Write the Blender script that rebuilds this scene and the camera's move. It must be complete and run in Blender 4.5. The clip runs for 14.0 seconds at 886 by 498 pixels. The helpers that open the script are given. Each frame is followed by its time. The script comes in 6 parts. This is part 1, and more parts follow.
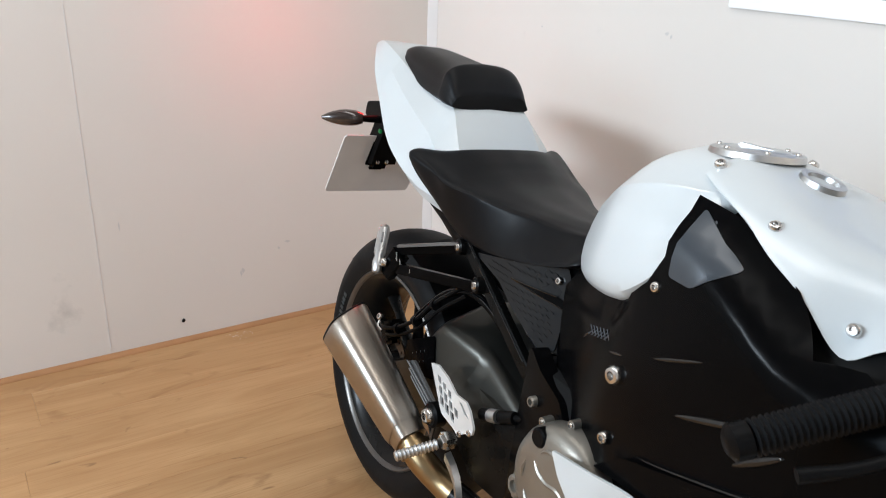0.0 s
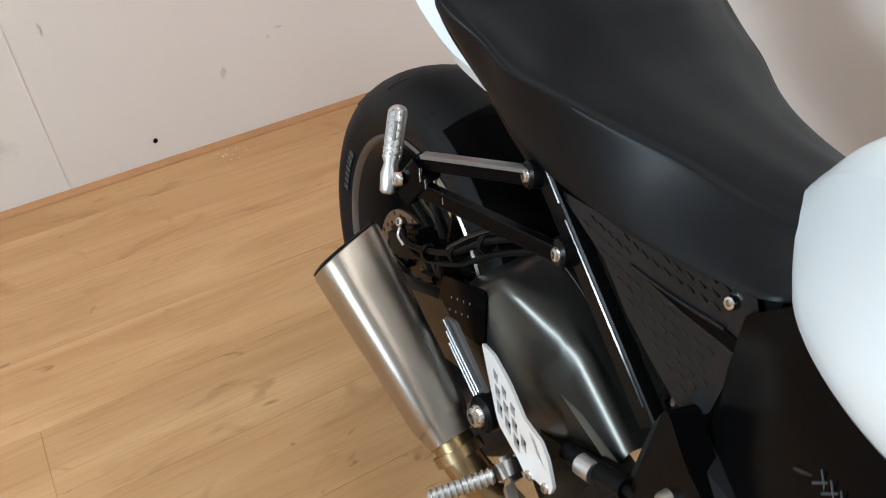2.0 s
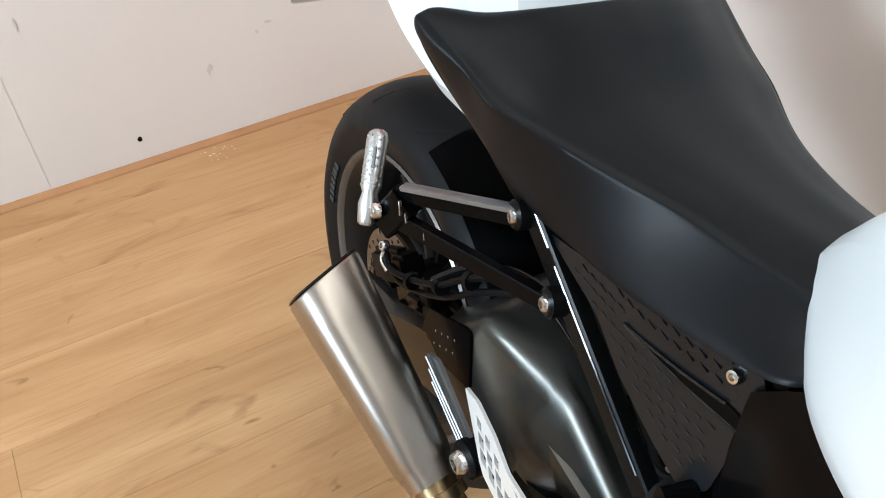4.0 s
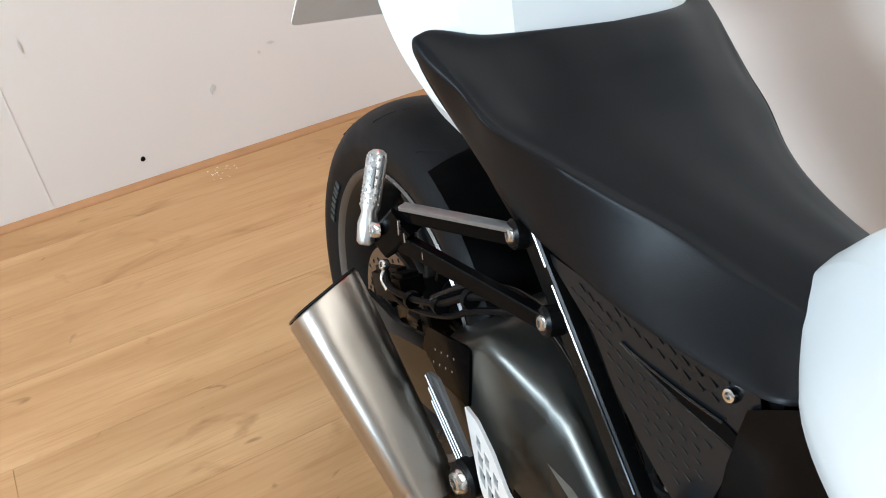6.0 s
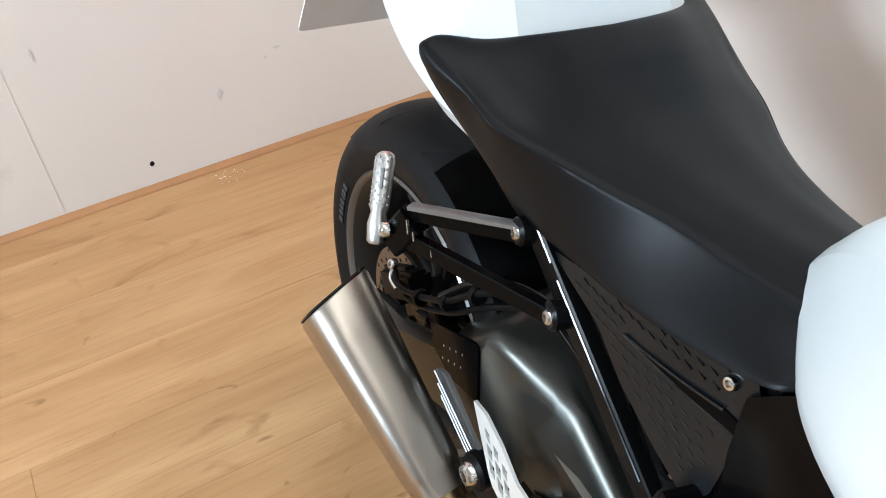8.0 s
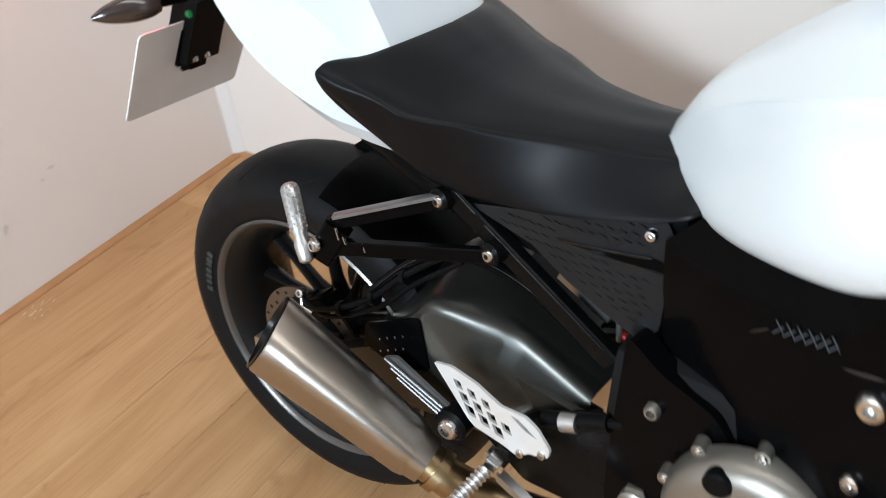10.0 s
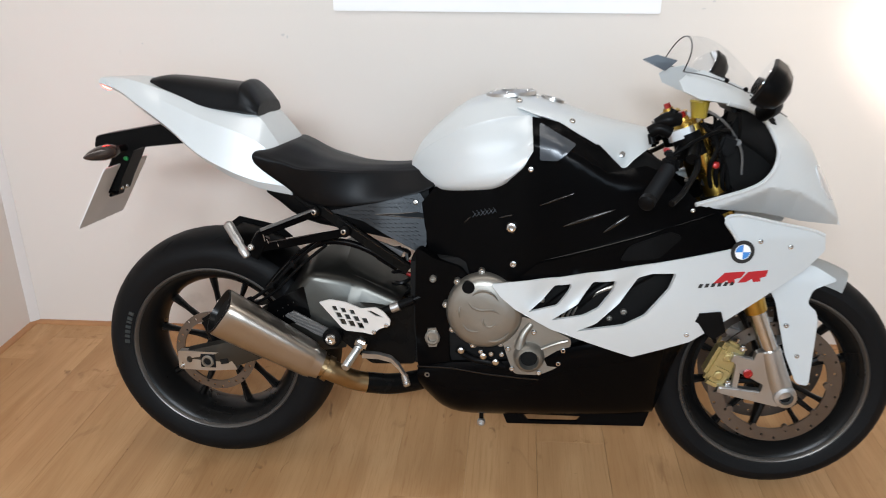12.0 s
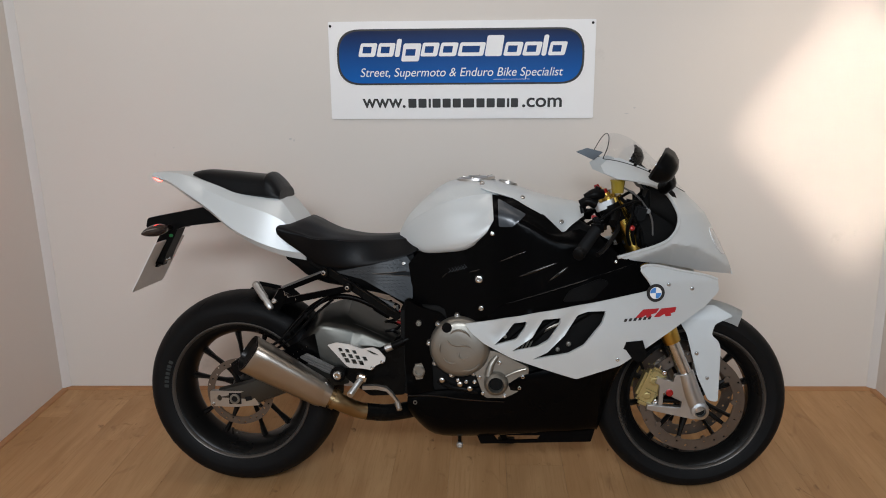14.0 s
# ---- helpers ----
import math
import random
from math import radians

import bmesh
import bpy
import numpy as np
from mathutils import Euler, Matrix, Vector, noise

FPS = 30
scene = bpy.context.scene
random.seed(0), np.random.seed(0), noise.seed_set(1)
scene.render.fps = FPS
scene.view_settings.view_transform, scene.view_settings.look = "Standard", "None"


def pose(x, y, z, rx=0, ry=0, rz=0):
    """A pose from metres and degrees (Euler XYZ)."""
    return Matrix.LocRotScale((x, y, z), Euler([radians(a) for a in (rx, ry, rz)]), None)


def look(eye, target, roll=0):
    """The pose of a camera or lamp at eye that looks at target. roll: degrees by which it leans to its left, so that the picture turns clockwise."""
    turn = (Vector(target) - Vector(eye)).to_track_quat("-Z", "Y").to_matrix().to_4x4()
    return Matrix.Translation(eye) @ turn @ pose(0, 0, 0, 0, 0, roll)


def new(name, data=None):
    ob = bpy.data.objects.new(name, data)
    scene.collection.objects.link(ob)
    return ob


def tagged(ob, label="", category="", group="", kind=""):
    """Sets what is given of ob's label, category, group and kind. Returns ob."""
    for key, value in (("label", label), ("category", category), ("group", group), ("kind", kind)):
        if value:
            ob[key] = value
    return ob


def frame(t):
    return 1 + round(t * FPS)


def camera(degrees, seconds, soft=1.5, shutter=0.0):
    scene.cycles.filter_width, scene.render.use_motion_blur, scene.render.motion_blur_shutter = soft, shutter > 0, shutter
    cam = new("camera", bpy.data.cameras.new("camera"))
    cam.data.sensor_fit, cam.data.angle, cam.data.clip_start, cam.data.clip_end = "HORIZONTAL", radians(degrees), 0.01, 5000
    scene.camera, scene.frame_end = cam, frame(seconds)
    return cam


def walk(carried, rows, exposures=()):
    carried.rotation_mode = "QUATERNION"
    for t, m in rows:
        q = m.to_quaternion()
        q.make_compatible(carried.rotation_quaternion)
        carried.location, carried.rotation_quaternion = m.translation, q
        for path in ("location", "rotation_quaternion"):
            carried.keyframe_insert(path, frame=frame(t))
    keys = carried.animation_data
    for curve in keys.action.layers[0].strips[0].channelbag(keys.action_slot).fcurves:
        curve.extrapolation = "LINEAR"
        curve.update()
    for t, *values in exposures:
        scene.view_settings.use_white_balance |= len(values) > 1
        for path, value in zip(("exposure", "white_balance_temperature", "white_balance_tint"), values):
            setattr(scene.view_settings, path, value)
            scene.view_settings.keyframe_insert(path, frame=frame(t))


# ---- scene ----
cam = camera(58.3, 14.0, 1.0, 0.4)
PATH = [
    (0, (2.4105, -1.5034, 1.23), (0.8294, -0.4732, 0.5146), 2.1),
    (0.5, (2.2844, -1.3662, 1.2411), (0.7164, -0.4147, 0.3975), 1.2),
    (1, (2.1108, -1.2956, 1.2411), (0.6266, -0.3844, 0.221), 2.1),
    (1.5, (1.9252, -1.2269, 1.2239), (0.5499, -0.3753, 0.0172), 0.6),
    (2, (1.8182, -1.1482, 1.2179), (0.5328, -0.4026, -0.1473), -0.8),
    (2.5, (1.7768, -1.0958, 1.2158), (0.5095, -0.3612, -0.1735), 0.9),
    (3, (1.7557, -1.0867, 1.2138), (0.5055, -0.3592, -0.1937), 0.3),
    (5.3, (1.7516, -1.0796, 1.2199), (0.4682, -0.3562, -0.1594), -0.8),
    (5.5, (1.7557, -1.0796, 1.2199), (0.4722, -0.3461, -0.1544), -0.5),
    (6, (1.7567, -1.0806, 1.2209), (0.4651, -0.3491, -0.1463), -0.7),
    (6.5, (1.7536, -1.0816, 1.2219), (0.447, -0.3642, -0.1392), -1.4),
    (7, (1.7557, -1.0776, 1.2219), (0.453, -0.3632, -0.1433), -1.6),
    (9.3, (1.789, -1.121, 1.2532), (0.5156, -0.3229, -0.0928), -1.8),
    (9.5, (1.7708, -1.1331, 1.2461), (0.556, -0.2422, -0.0959), -1.5),
    (10, (1.7617, -1.3541, 1.2623), (0.8143, -0.0979, -0.001), -5.5),
    (10.5, (1.792, -1.6316, 1.2966), (1.121, -0.1009, 0.1655), -2.2),
    (11, (1.7879, -1.9322, 1.3289), (1.3722, -0.2331, 0.3229), -1.8),
    (11.5, (1.7385, -2.2521, 1.3591), (1.4984, -0.448, 0.4873), -2.0),
    (12, (1.79, -2.5386, 1.3672), (1.6144, -0.676, 0.6094), -0.7),
    (12.5, (1.8021, -2.7737, 1.3854), (1.6588, -0.8708, 0.7295), -2.0),
    (13, (1.7879, -2.9715, 1.3965), (1.6971, -1.0433, 0.8112), -1.3),
    (13.5, (1.799, -3.0421, 1.4065), (1.6951, -1.0978, 0.8778), -1.3),
    (14, (1.8091, -3.0795, 1.4106), (1.6992, -1.1291, 0.901), -1.3),
]
EXPOSURES = [(0.0, 0.40, 5930, 8), (1.0, 0.12, 5930, 8), (2.0, 0.60, 5850, 5), (3.0, 0.85, 5800, 5), (6.5, 0.90, 5640, 4), (9.3, 0.85, 5800, 5), (10.0, 0.64, 5850, 7), (11.0, 0.52, 5900, 9), (12.5, 0.0, 6300, 11), (14.0, -0.52, 6380, 12)]
walk(cam, [(t, look(eye, target, roll)) for t, eye, target, roll in PATH], EXPOSURES)

# ---- light ----
world = bpy.data.worlds.new("world")
world.use_nodes = True
scene.world = world
world.node_tree.nodes["Background"].inputs[0].default_value = (0.8, 0.9, 1.0, 1)
world.node_tree.nodes["Background"].inputs[1].default_value = 0.05


def area(name, eye, target, sx, sy, watts, colour):
    data = bpy.data.lights.new(name, "AREA")
    data.shape, data.size, data.size_y, data.energy, data.color = "RECTANGLE", sx, sy, watts, colour
    ob = new(name, data)
    ob.matrix_world = look(eye, target)
    return ob


area("window_daylight", (2.4, -5.55, 1.78), (2.0, -0.4, 0.9), 2.1, 1.15, 44, (0.74, 0.88, 1.0))
area("ceiling_tube_light", (1.6, -0.85, 2.56), (1.6, -0.85, 0), 2.4, 0.3, 9, (1.0, 0.92, 0.83))
area("ceiling_panel_light", (1.5, -4.2, 2.52), (1.5, -0.4, 0.9), 1.5, 0.5, 130, (0.90, 0.96, 1.0))
spot_data = bpy.data.lights.new("warm_spot_light", "SPOT")
spot_data.energy, spot_data.color, spot_data.spot_size, spot_data.spot_blend, spot_data.shadow_soft_size = 25, (1.0, 0.82, 0.64), radians(85), 1.0, 0.06
spot_ob = new("warm_spot_light", spot_data)
spot_ob.matrix_world = look((3.2, -1.0, 1.75), (3.05, 0.0, 1.0))
beam_lamp = area("warm_beam_light", (2.96, -1.45, 2.05), (3.20, 0.0, 1.04), 0.62, 0.62, 1.5, (1.0, 0.84, 0.68))
beam_lamp.matrix_world = look((2.96, -1.45, 2.05), (3.20, 0.0, 1.04), 50)
beam_lamp.data.spread = radians(7)
# the motorcycle's lit tail lamp shines back on to the side wall
tail_lamp = area("tail_lamp_light", (0.728, -0.580, 1.012), (0.0, -0.600, 1.050), 0.05, 0.012, 0.15, (1.0, 0.05, 0.035))
tail_lamp.data.spread = radians(70)


# ---- materials ----
def material(name, colour, rough=0.5, metal=0.0, coat=0.0, vary=0.08, scale=8.0, grain=0.0, grain_scale=300.0, stretch=(1, 1, 1),
             rough_vary=0.06, shine=0.5):
    """A painted, moulded or metal surface: two scales of noise in colour and gloss, and a fine relief."""
    m = bpy.data.materials.new(name)
    m.use_nodes = True
    nt = m.node_tree
    b = nt.nodes["Principled BSDF"]
    tc = nt.nodes.new("ShaderNodeTexCoord")
    mp = nt.nodes.new("ShaderNodeMapping")
    mp.inputs["Scale"].default_value = stretch
    nt.links.new(tc.outputs["Object"], mp.inputs["Vector"])
    big = nt.nodes.new("ShaderNodeTexNoise")
    big.inputs["Scale"].default_value, big.inputs["Detail"].default_value = scale, 6
    nt.links.new(mp.outputs[0], big.inputs["Vector"])
    fine = nt.nodes.new("ShaderNodeTexNoise")
    fine.inputs["Scale"].default_value, fine.inputs["Detail"].default_value = grain_scale, 3
    nt.links.new(mp.outputs[0], fine.inputs["Vector"])
    mix = nt.nodes.new("ShaderNodeMix")
    mix.data_type = "RGBA"
    mix.inputs[6].default_value = (*[c * (1 - vary) for c in colour], 1)
    mix.inputs[7].default_value = (*[min(1, c * (1 + vary)) for c in colour], 1)
    nt.links.new(big.outputs["Fac"], mix.inputs[0])
    nt.links.new(mix.outputs[2], b.inputs["Base Color"])
    rr = nt.nodes.new("ShaderNodeMapRange")
    rr.inputs["From Min"].default_value, rr.inputs["From Max"].default_value = 0.3, 0.7
    rr.inputs["To Min"].default_value, rr.inputs["To Max"].default_value = max(0.02, rough - rough_vary), min(1, rough + rough_vary)
    nt.links.new(big.outputs["Fac"], rr.inputs["Value"])
    nt.links.new(rr.outputs[0], b.inputs["Roughness"])
    b.inputs["Metallic"].default_value = metal
    b.inputs["Coat Weight"].default_value, b.inputs["Coat Roughness"].default_value = coat, 0.06
    b.inputs["Specular IOR Level"].default_value = shine
    if grain:
        bump = nt.nodes.new("ShaderNodeBump")
        bump.inputs["Strength"].default_value, bump.inputs["Distance"].default_value = grain, 0.001
        nt.links.new(fine.outputs["Fac"], bump.inputs["Height"])
        nt.links.new(bump.outputs[0], b.inputs["Normal"])
    return m


WHITE = material("pearl_white_paint", (0.585, 0.620, 0.632), 0.36, 0.2, 0.3, 0.02, 3, 0.0, 900, rough_vary=0.008)
BLACK = material("gloss_black_plastic", (0.0017, 0.0017, 0.0019), 0.21, 0, 0.0, 0.2, 6, 0.03, 400, shine=0.05)
# extra gloss for thin strips that stand in for edge highlights
GLOSS = material("highlight_gloss_black", (0.004, 0.004, 0.0043), 0.10, 0, 0.0, 0.2, 6, shine=0.6)
SATIN = material("satin_black_plastic", (0.0035, 0.0035, 0.0037), 0.36, 0, 0, 0.2, 8, 0.12, 500, shine=0.07)
FRAME = material("black_powder_coat", (0.0035, 0.0035, 0.0035), 0.28, 0, 0, 0.2, 10, 0.10, 700, shine=0.09)
VINYL = material("black_seat_vinyl", (0.0024, 0.0028, 0.0037), 0.42, 0, 0, 0.12, 5, 0.12, 1100, shine=0.16)
# near-black for hidden bodies, and painted shade in bores, pockets and grooves
DARK = material("dark_plastic_and_recess_shade", (0.004, 0.004, 0.004), 0.8, 0, 0, 0.2, 12, shine=0.2)
GREYPLASTIC = material("grey_blue_panel_plastic", (0.042, 0.050, 0.060), 0.34, 0.2, 0.15, 0.08, 8, 0.05, 600)
GUNMETAL = material("anodised_titanium_grey", (0.058, 0.057, 0.051), 0.33, 0.85, 0.0, 0.15, 9, 0.05, 500)
PANELSATIN = material("dark_grey_satin_plastic", (0.0032, 0.0040, 0.0052), 0.30, 0, 0, 0.15, 9, 0.1, 700, shine=0.32)
# satin metal parts, and the painted sheen on top of the pillion hanger
WORNSATIN_SHEEN = material("worn_satin_metal_and_sheen", (0.16, 0.158, 0.155), 0.34, 0.5, 0, 0.2, 14, 0.1, 500)
RUBBER = material("tyre_rubber", (0.0055, 0.0057, 0.0062), 0.55, 0, 0, 0.25, 20, 0.3, 260, shine=0.12)
LIP = material("pale_rim_lip", (0.115, 0.108, 0.10), 0.32, 0.7, 0.0, 0.1, 9)
RIM = material("dark_wheel_enamel", (0.007, 0.0068, 0.0066), 0.3, 0.2, 0.0, 0.1, 9, shine=0.2)
STEEL = material("brushed_steel", (0.40, 0.36, 0.315), 0.34, 1.0, 0, 0.05, 3, 0.0, rough_vary=0.02)
CHROME = material("bright_steel", (0.60, 0.59, 0.575), 0.2, 1.0, 0, 0.06, 12)
ALU = material("cast_aluminium", (0.50, 0.50, 0.495), 0.33, 0.95, 0, 0.08, 12, 0.12, 700)
SILVERPAINT = material("silver_anodised_plate", (0.74, 0.74, 0.73), 0.36, 0.45, 0, 0.05, 10, 0.06, 800)
ENGINE = material("engine_magnesium", (0.27, 0.255, 0.225), 0.38, 0.8, 0, 0.10, 10, 0.2, 600)
BRASS = material("heat_tinted_pipe", (0.33, 0.235, 0.125), 0.33, 1.0, 0, 0.2, 12)
GOLD = material("gold_anodised", (0.50, 0.32, 0.07), 0.28, 1.0, 0, 0.08, 10)
CALIPER = material("pale_gold_caliper", (0.47, 0.38, 0.17), 0.36, 0.7, 0, 0.08, 12)
DISC = material("drilled_disc_steel", (0.17, 0.145, 0.125), 0.36, 0.9, 0, 0.15, 14, 0.05, 300)
RED = material("red_anodised", (0.33, 0.012, 0.01), 0.35, 0.3, 0.2, 0.05, 10)
REDPRINT = material("red_print", (0.40, 0.012, 0.018), 0.4, 0, 0.3, 0.03, 10)
BLACKPRINT = material("black_print", (0.012, 0.012, 0.012), 0.5, 0, 0, 0.05, 10)
GREYPRINT = material("grey_sidewall_print", (0.018, 0.023, 0.023), 0.6, 0, 0, 0.2, 60)
BLUEPRINT = material("blue_print", (0.06, 0.24, 0.62), 0.4, 0, 0.2, 0.03, 10)
WHITEPRINT = material("white_print", (0.88, 0.88, 0.88), 0.45, 0, 0, 0.02, 10)
PLATEGREY = material("plate_back_plastic", (0.74, 0.73, 0.72), 0.5, 0, 0, 0.10, 14, 0.05, 300)
AMBER = material("amber_fluid_plastic", (0.30, 0.22, 0.025), 0.3, 0, 0.2, 0.08, 20)
GREEN = material("green_plastic", (0.01, 0.22, 0.05), 0.4)
SMOKE = material("smoked_lens", (0.035, 0.025, 0.022), 0.12, 0, 0.6, 0.05, 10)
SCUFF = material("wall_scuff", (0.575, 0.555, 0.53), 0.7, 0, 0, 0.1, 60)
TRIMWOOD = material("varnished_wood_bead", (0.36, 0.175, 0.07), 0.45, 0, 0, 0.22, 3, 0.2, 120, (6, 6, 6))
WHITETRIM = material("white_corner_trim", (0.69, 0.67, 0.65), 0.5, 0, 0, 0.03, 4)
CEILINGPAINT = material("ceiling_paint", (0.46, 0.455, 0.445), 0.8, 0, 0, 0.03, 3)


def clear_pane(name, tint):
    """A thin clear sheet: light goes straight through, the surface keeps its gloss."""
    m = bpy.data.materials.new(name)
    m.use_nodes = True
    nt = m.node_tree
    nt.nodes.remove(nt.nodes["Principled BSDF"])
    through_b, gloss, mix = (nt.nodes.new(k) for k in ("ShaderNodeBsdfTransparent", "ShaderNodeBsdfGlossy", "ShaderNodeMixShader"))
    through_b.inputs[0].default_value = (*tint, 1)
    gloss.inputs["Roughness"].default_value = 0.04
    mix.inputs[0].default_value = 0.03
    nt.links.new(through_b.outputs[0], mix.inputs[1])
    nt.links.new(gloss.outputs[0], mix.inputs[2])
    nt.links.new(mix.outputs[0], nt.nodes["Material Output"].inputs[0])
    return m


SCREEN = clear_pane("clear_screen", (0.96, 0.965, 0.97))
MIRROR = material("mirror_glass", (0.85, 0.86, 0.87), 0.03, 1.0, 0, 0.01, 2, rough_vary=0.005)


def glow_material(name, colour, strength):
    m = bpy.data.materials.new(name)
    m.use_nodes = True
    b = m.node_tree.nodes["Principled BSDF"]
    b.inputs["Base Color"].default_value = (*colour, 1)
    b.inputs["Emission Color"].default_value = (*colour, 1)
    b.inputs["Emission Strength"].default_value = strength
    return m


TAILLAMP = glow_material("red_led_lens", (1.0, 0.02, 0.016), 60.0)
LENS = material("clear_headlight_lens", (0.62, 0.63, 0.64), 0.15, 0.3, 0.6, 0.05, 10)


def wall_material(name, colour):
    """Emulsion paint over board: roller relief, uneven tone and a few grey scuffs."""
    m = material(name, colour, 0.62, 0, 0, 0.045, 1.3, 0.10, 160)
    nt = m.node_tree
    b = nt.nodes["Principled BSDF"]
    tc = nt.nodes.new("ShaderNodeTexCoord")
    n = nt.nodes.new("ShaderNodeTexNoise")
    n.inputs["Scale"].default_value, n.inputs["Detail"].default_value, n.inputs["Roughness"].default_value = 2.6, 9, 0.62
    nt.links.new(tc.outputs["Object"], n.inputs["Vector"])
    ramp = nt.nodes.new("ShaderNodeMapRange")
    ramp.inputs["From Min"].default_value, ramp.inputs["From Max"].default_value = 0.66, 0.76
    ramp.inputs["To Min"].default_value, ramp.inputs["To Max"].default_value = 0.0, 0.45
    nt.links.new(n.outputs["Fac"], ramp.inputs["Value"])
    mix = nt.nodes.new("ShaderNodeMix")
    mix.data_type = "RGBA"
    mix.inputs[7].default_value = (0.36, 0.34, 0.31, 1)
    old = b.inputs["Base Color"].links[0].from_socket
    nt.links.new(ramp.outputs[0], mix.inputs[0])
    nt.links.new(old, mix.inputs[6])
    nt.links.new(mix.outputs[2], b.inputs["Base Color"])
    return m


WALL = wall_material("wall_paint", (0.70, 0.655, 0.605))
DIMWALL = wall_material("grey_wall_paint", (0.52, 0.51, 0.49))


def floor_material():
    """Oak laminate: each plank shifted and toned by its own random number, grain along the plank, darker knots."""
    m = bpy.data.materials.new("oak_laminate")
    m.use_nodes = True
    nt = m.node_tree
    b = nt.nodes["Principled BSDF"]
    tc, info = nt.nodes.new("ShaderNodeTexCoord"), nt.nodes.new("ShaderNodeObjectInfo")
    shift = nt.nodes.new("ShaderNodeVectorMath")
    shift.operation = "MULTIPLY_ADD"
    shift.inputs[1].default_value = (17.0, 31.0, 7.0)
    nt.links.new(info.outputs["Random"], shift.inputs[0])
    nt.links.new(tc.outputs["Object"], shift.inputs[2])

    def noise_node(scale, stretch, detail, rough=0.55, twist=0.0):
        mp, n = nt.nodes.new("ShaderNodeMapping"), nt.nodes.new("ShaderNodeTexNoise")
        mp.inputs["Scale"].default_value = stretch
        nt.links.new(shift.outputs[0], mp.inputs["Vector"])
        nt.links.new(mp.outputs[0], n.inputs["Vector"])
        n.inputs["Scale"].default_value, n.inputs["Detail"].default_value, n.inputs["Roughness"].default_value = scale, detail, rough
        n.inputs["Distortion"].default_value = twist
        return n.outputs["Fac"]

    def blend(fac, a, b2, lo, hi):
        mr, mx = nt.nodes.new("ShaderNodeMapRange"), nt.nodes.new("ShaderNodeMix")
        mr.inputs["From Min"].default_value, mr.inputs["From Max"].default_value = lo, hi
        mx.data_type = "RGBA"
        nt.links.new(fac, mr.inputs["Value"])
        nt.links.new(mr.outputs[0], mx.inputs[0])
        for socket, v in ((6, a), (7, b2)):
            if isinstance(v, tuple):
                mx.inputs[socket].default_value = (*v, 1)
            else:
                nt.links.new(v, mx.inputs[socket])
        return mx.outputs[2]

    bands = blend(noise_node(1.0, (9, 1.1, 1), 5, 0.6, 0.8), (0.362, 0.196, 0.084), (0.500, 0.303, 0.146), 0.3, 0.7)
    fine = noise_node(1.0, (150, 4.0, 1), 4, 0.7)
    streaks = blend(fine, (0.335, 0.175, 0.072), bands, 0.15, 0.50)
    knots = blend(noise_node(1.0, (26, 11, 1), 2, 0.5, 0.8), blend(noise_node(1.0, (11, 4.5, 1), 3, 0.5, 1.2), streaks, (0.24, 0.12, 0.05), 0.62, 0.84), (0.16, 0.083, 0.038), 0.70, 0.82)
    tone = blend(info.outputs["Random"], (0.95, 0.95, 0.95), (1.04, 1.035, 1.03), 0.0, 1.0)
    mul = nt.nodes.new("ShaderNodeMix")
    mul.data_type, mul.blend_type = "RGBA", "MULTIPLY"
    mul.inputs[0].default_value = 1.0
    nt.links.new(knots, mul.inputs[6])
    nt.links.new(tone, mul.inputs[7])
    nt.links.new(mul.outputs[2], b.inputs["Base Color"])
    b.inputs["Roughness"].default_value = 0.46
    b.inputs["Specular IOR Level"].default_value = 0.14
    bump = nt.nodes.new("ShaderNodeBump")
    bump.inputs["Strength"].default_value, bump.inputs["Distance"].default_value = 0.12, 0.0008
    nt.links.new(fine, bump.inputs["Height"])
    nt.links.new(bump.outputs[0], b.inputs["Normal"])
    return m


OAK = floor_material()


def sign_blue_material():
    """Printed blue fade, dark at the top edge and bright at the foot."""
    m = bpy.data.materials.new("blue_fade_print")
    m.use_nodes = True
    nt = m.node_tree
    b = nt.nodes["Principled BSDF"]
    tc, sep, ramp = nt.nodes.new("ShaderNodeTexCoord"), nt.nodes.new("ShaderNodeSeparateXYZ"), nt.nodes.new("ShaderNodeValToRGB")
    mr = nt.nodes.new("ShaderNodeMapRange")
    mr.inputs["From Min"].default_value, mr.inputs["From Max"].default_value = -0.05, 0.15
    nt.links.new(tc.outputs["Object"], sep.inputs[0])
    nt.links.new(sep.outputs[2], mr.inputs["Value"])
    nt.links.new(mr.outputs[0], ramp.inputs[0])
    ramp.color_ramp.elements[0].color, ramp.color_ramp.elements[1].color = (0.002, 0.12, 0.47, 1), (0.002, 0.008, 0.05, 1)
    nt.links.new(ramp.outputs[0], b.inputs["Base Color"])
    b.inputs["Roughness"].default_value = 0.35
    b.inputs["Specular IOR Level"].default_value = 0.15
    return m


SIGNBLUE = sign_blue_material()


# ---- shaping tools ----
def finish(bm, name, mat, angle=38):
    bmesh.ops.recalc_face_normals(bm, faces=bm.faces)
    me = bpy.data.meshes.new(name)
    bm.to_mesh(me)
    bm.free()
    me.materials.append(mat)
    me.shade_smooth()
    me.set_sharp_from_angle(angle=radians(angle))
    return me


def part(name, bm, mat, parent, label="", angle=38):
    ob = new(name, finish(bm, name, mat, angle))
    ob.parent = parent
    if label:
        ob["label"] = label
    return ob


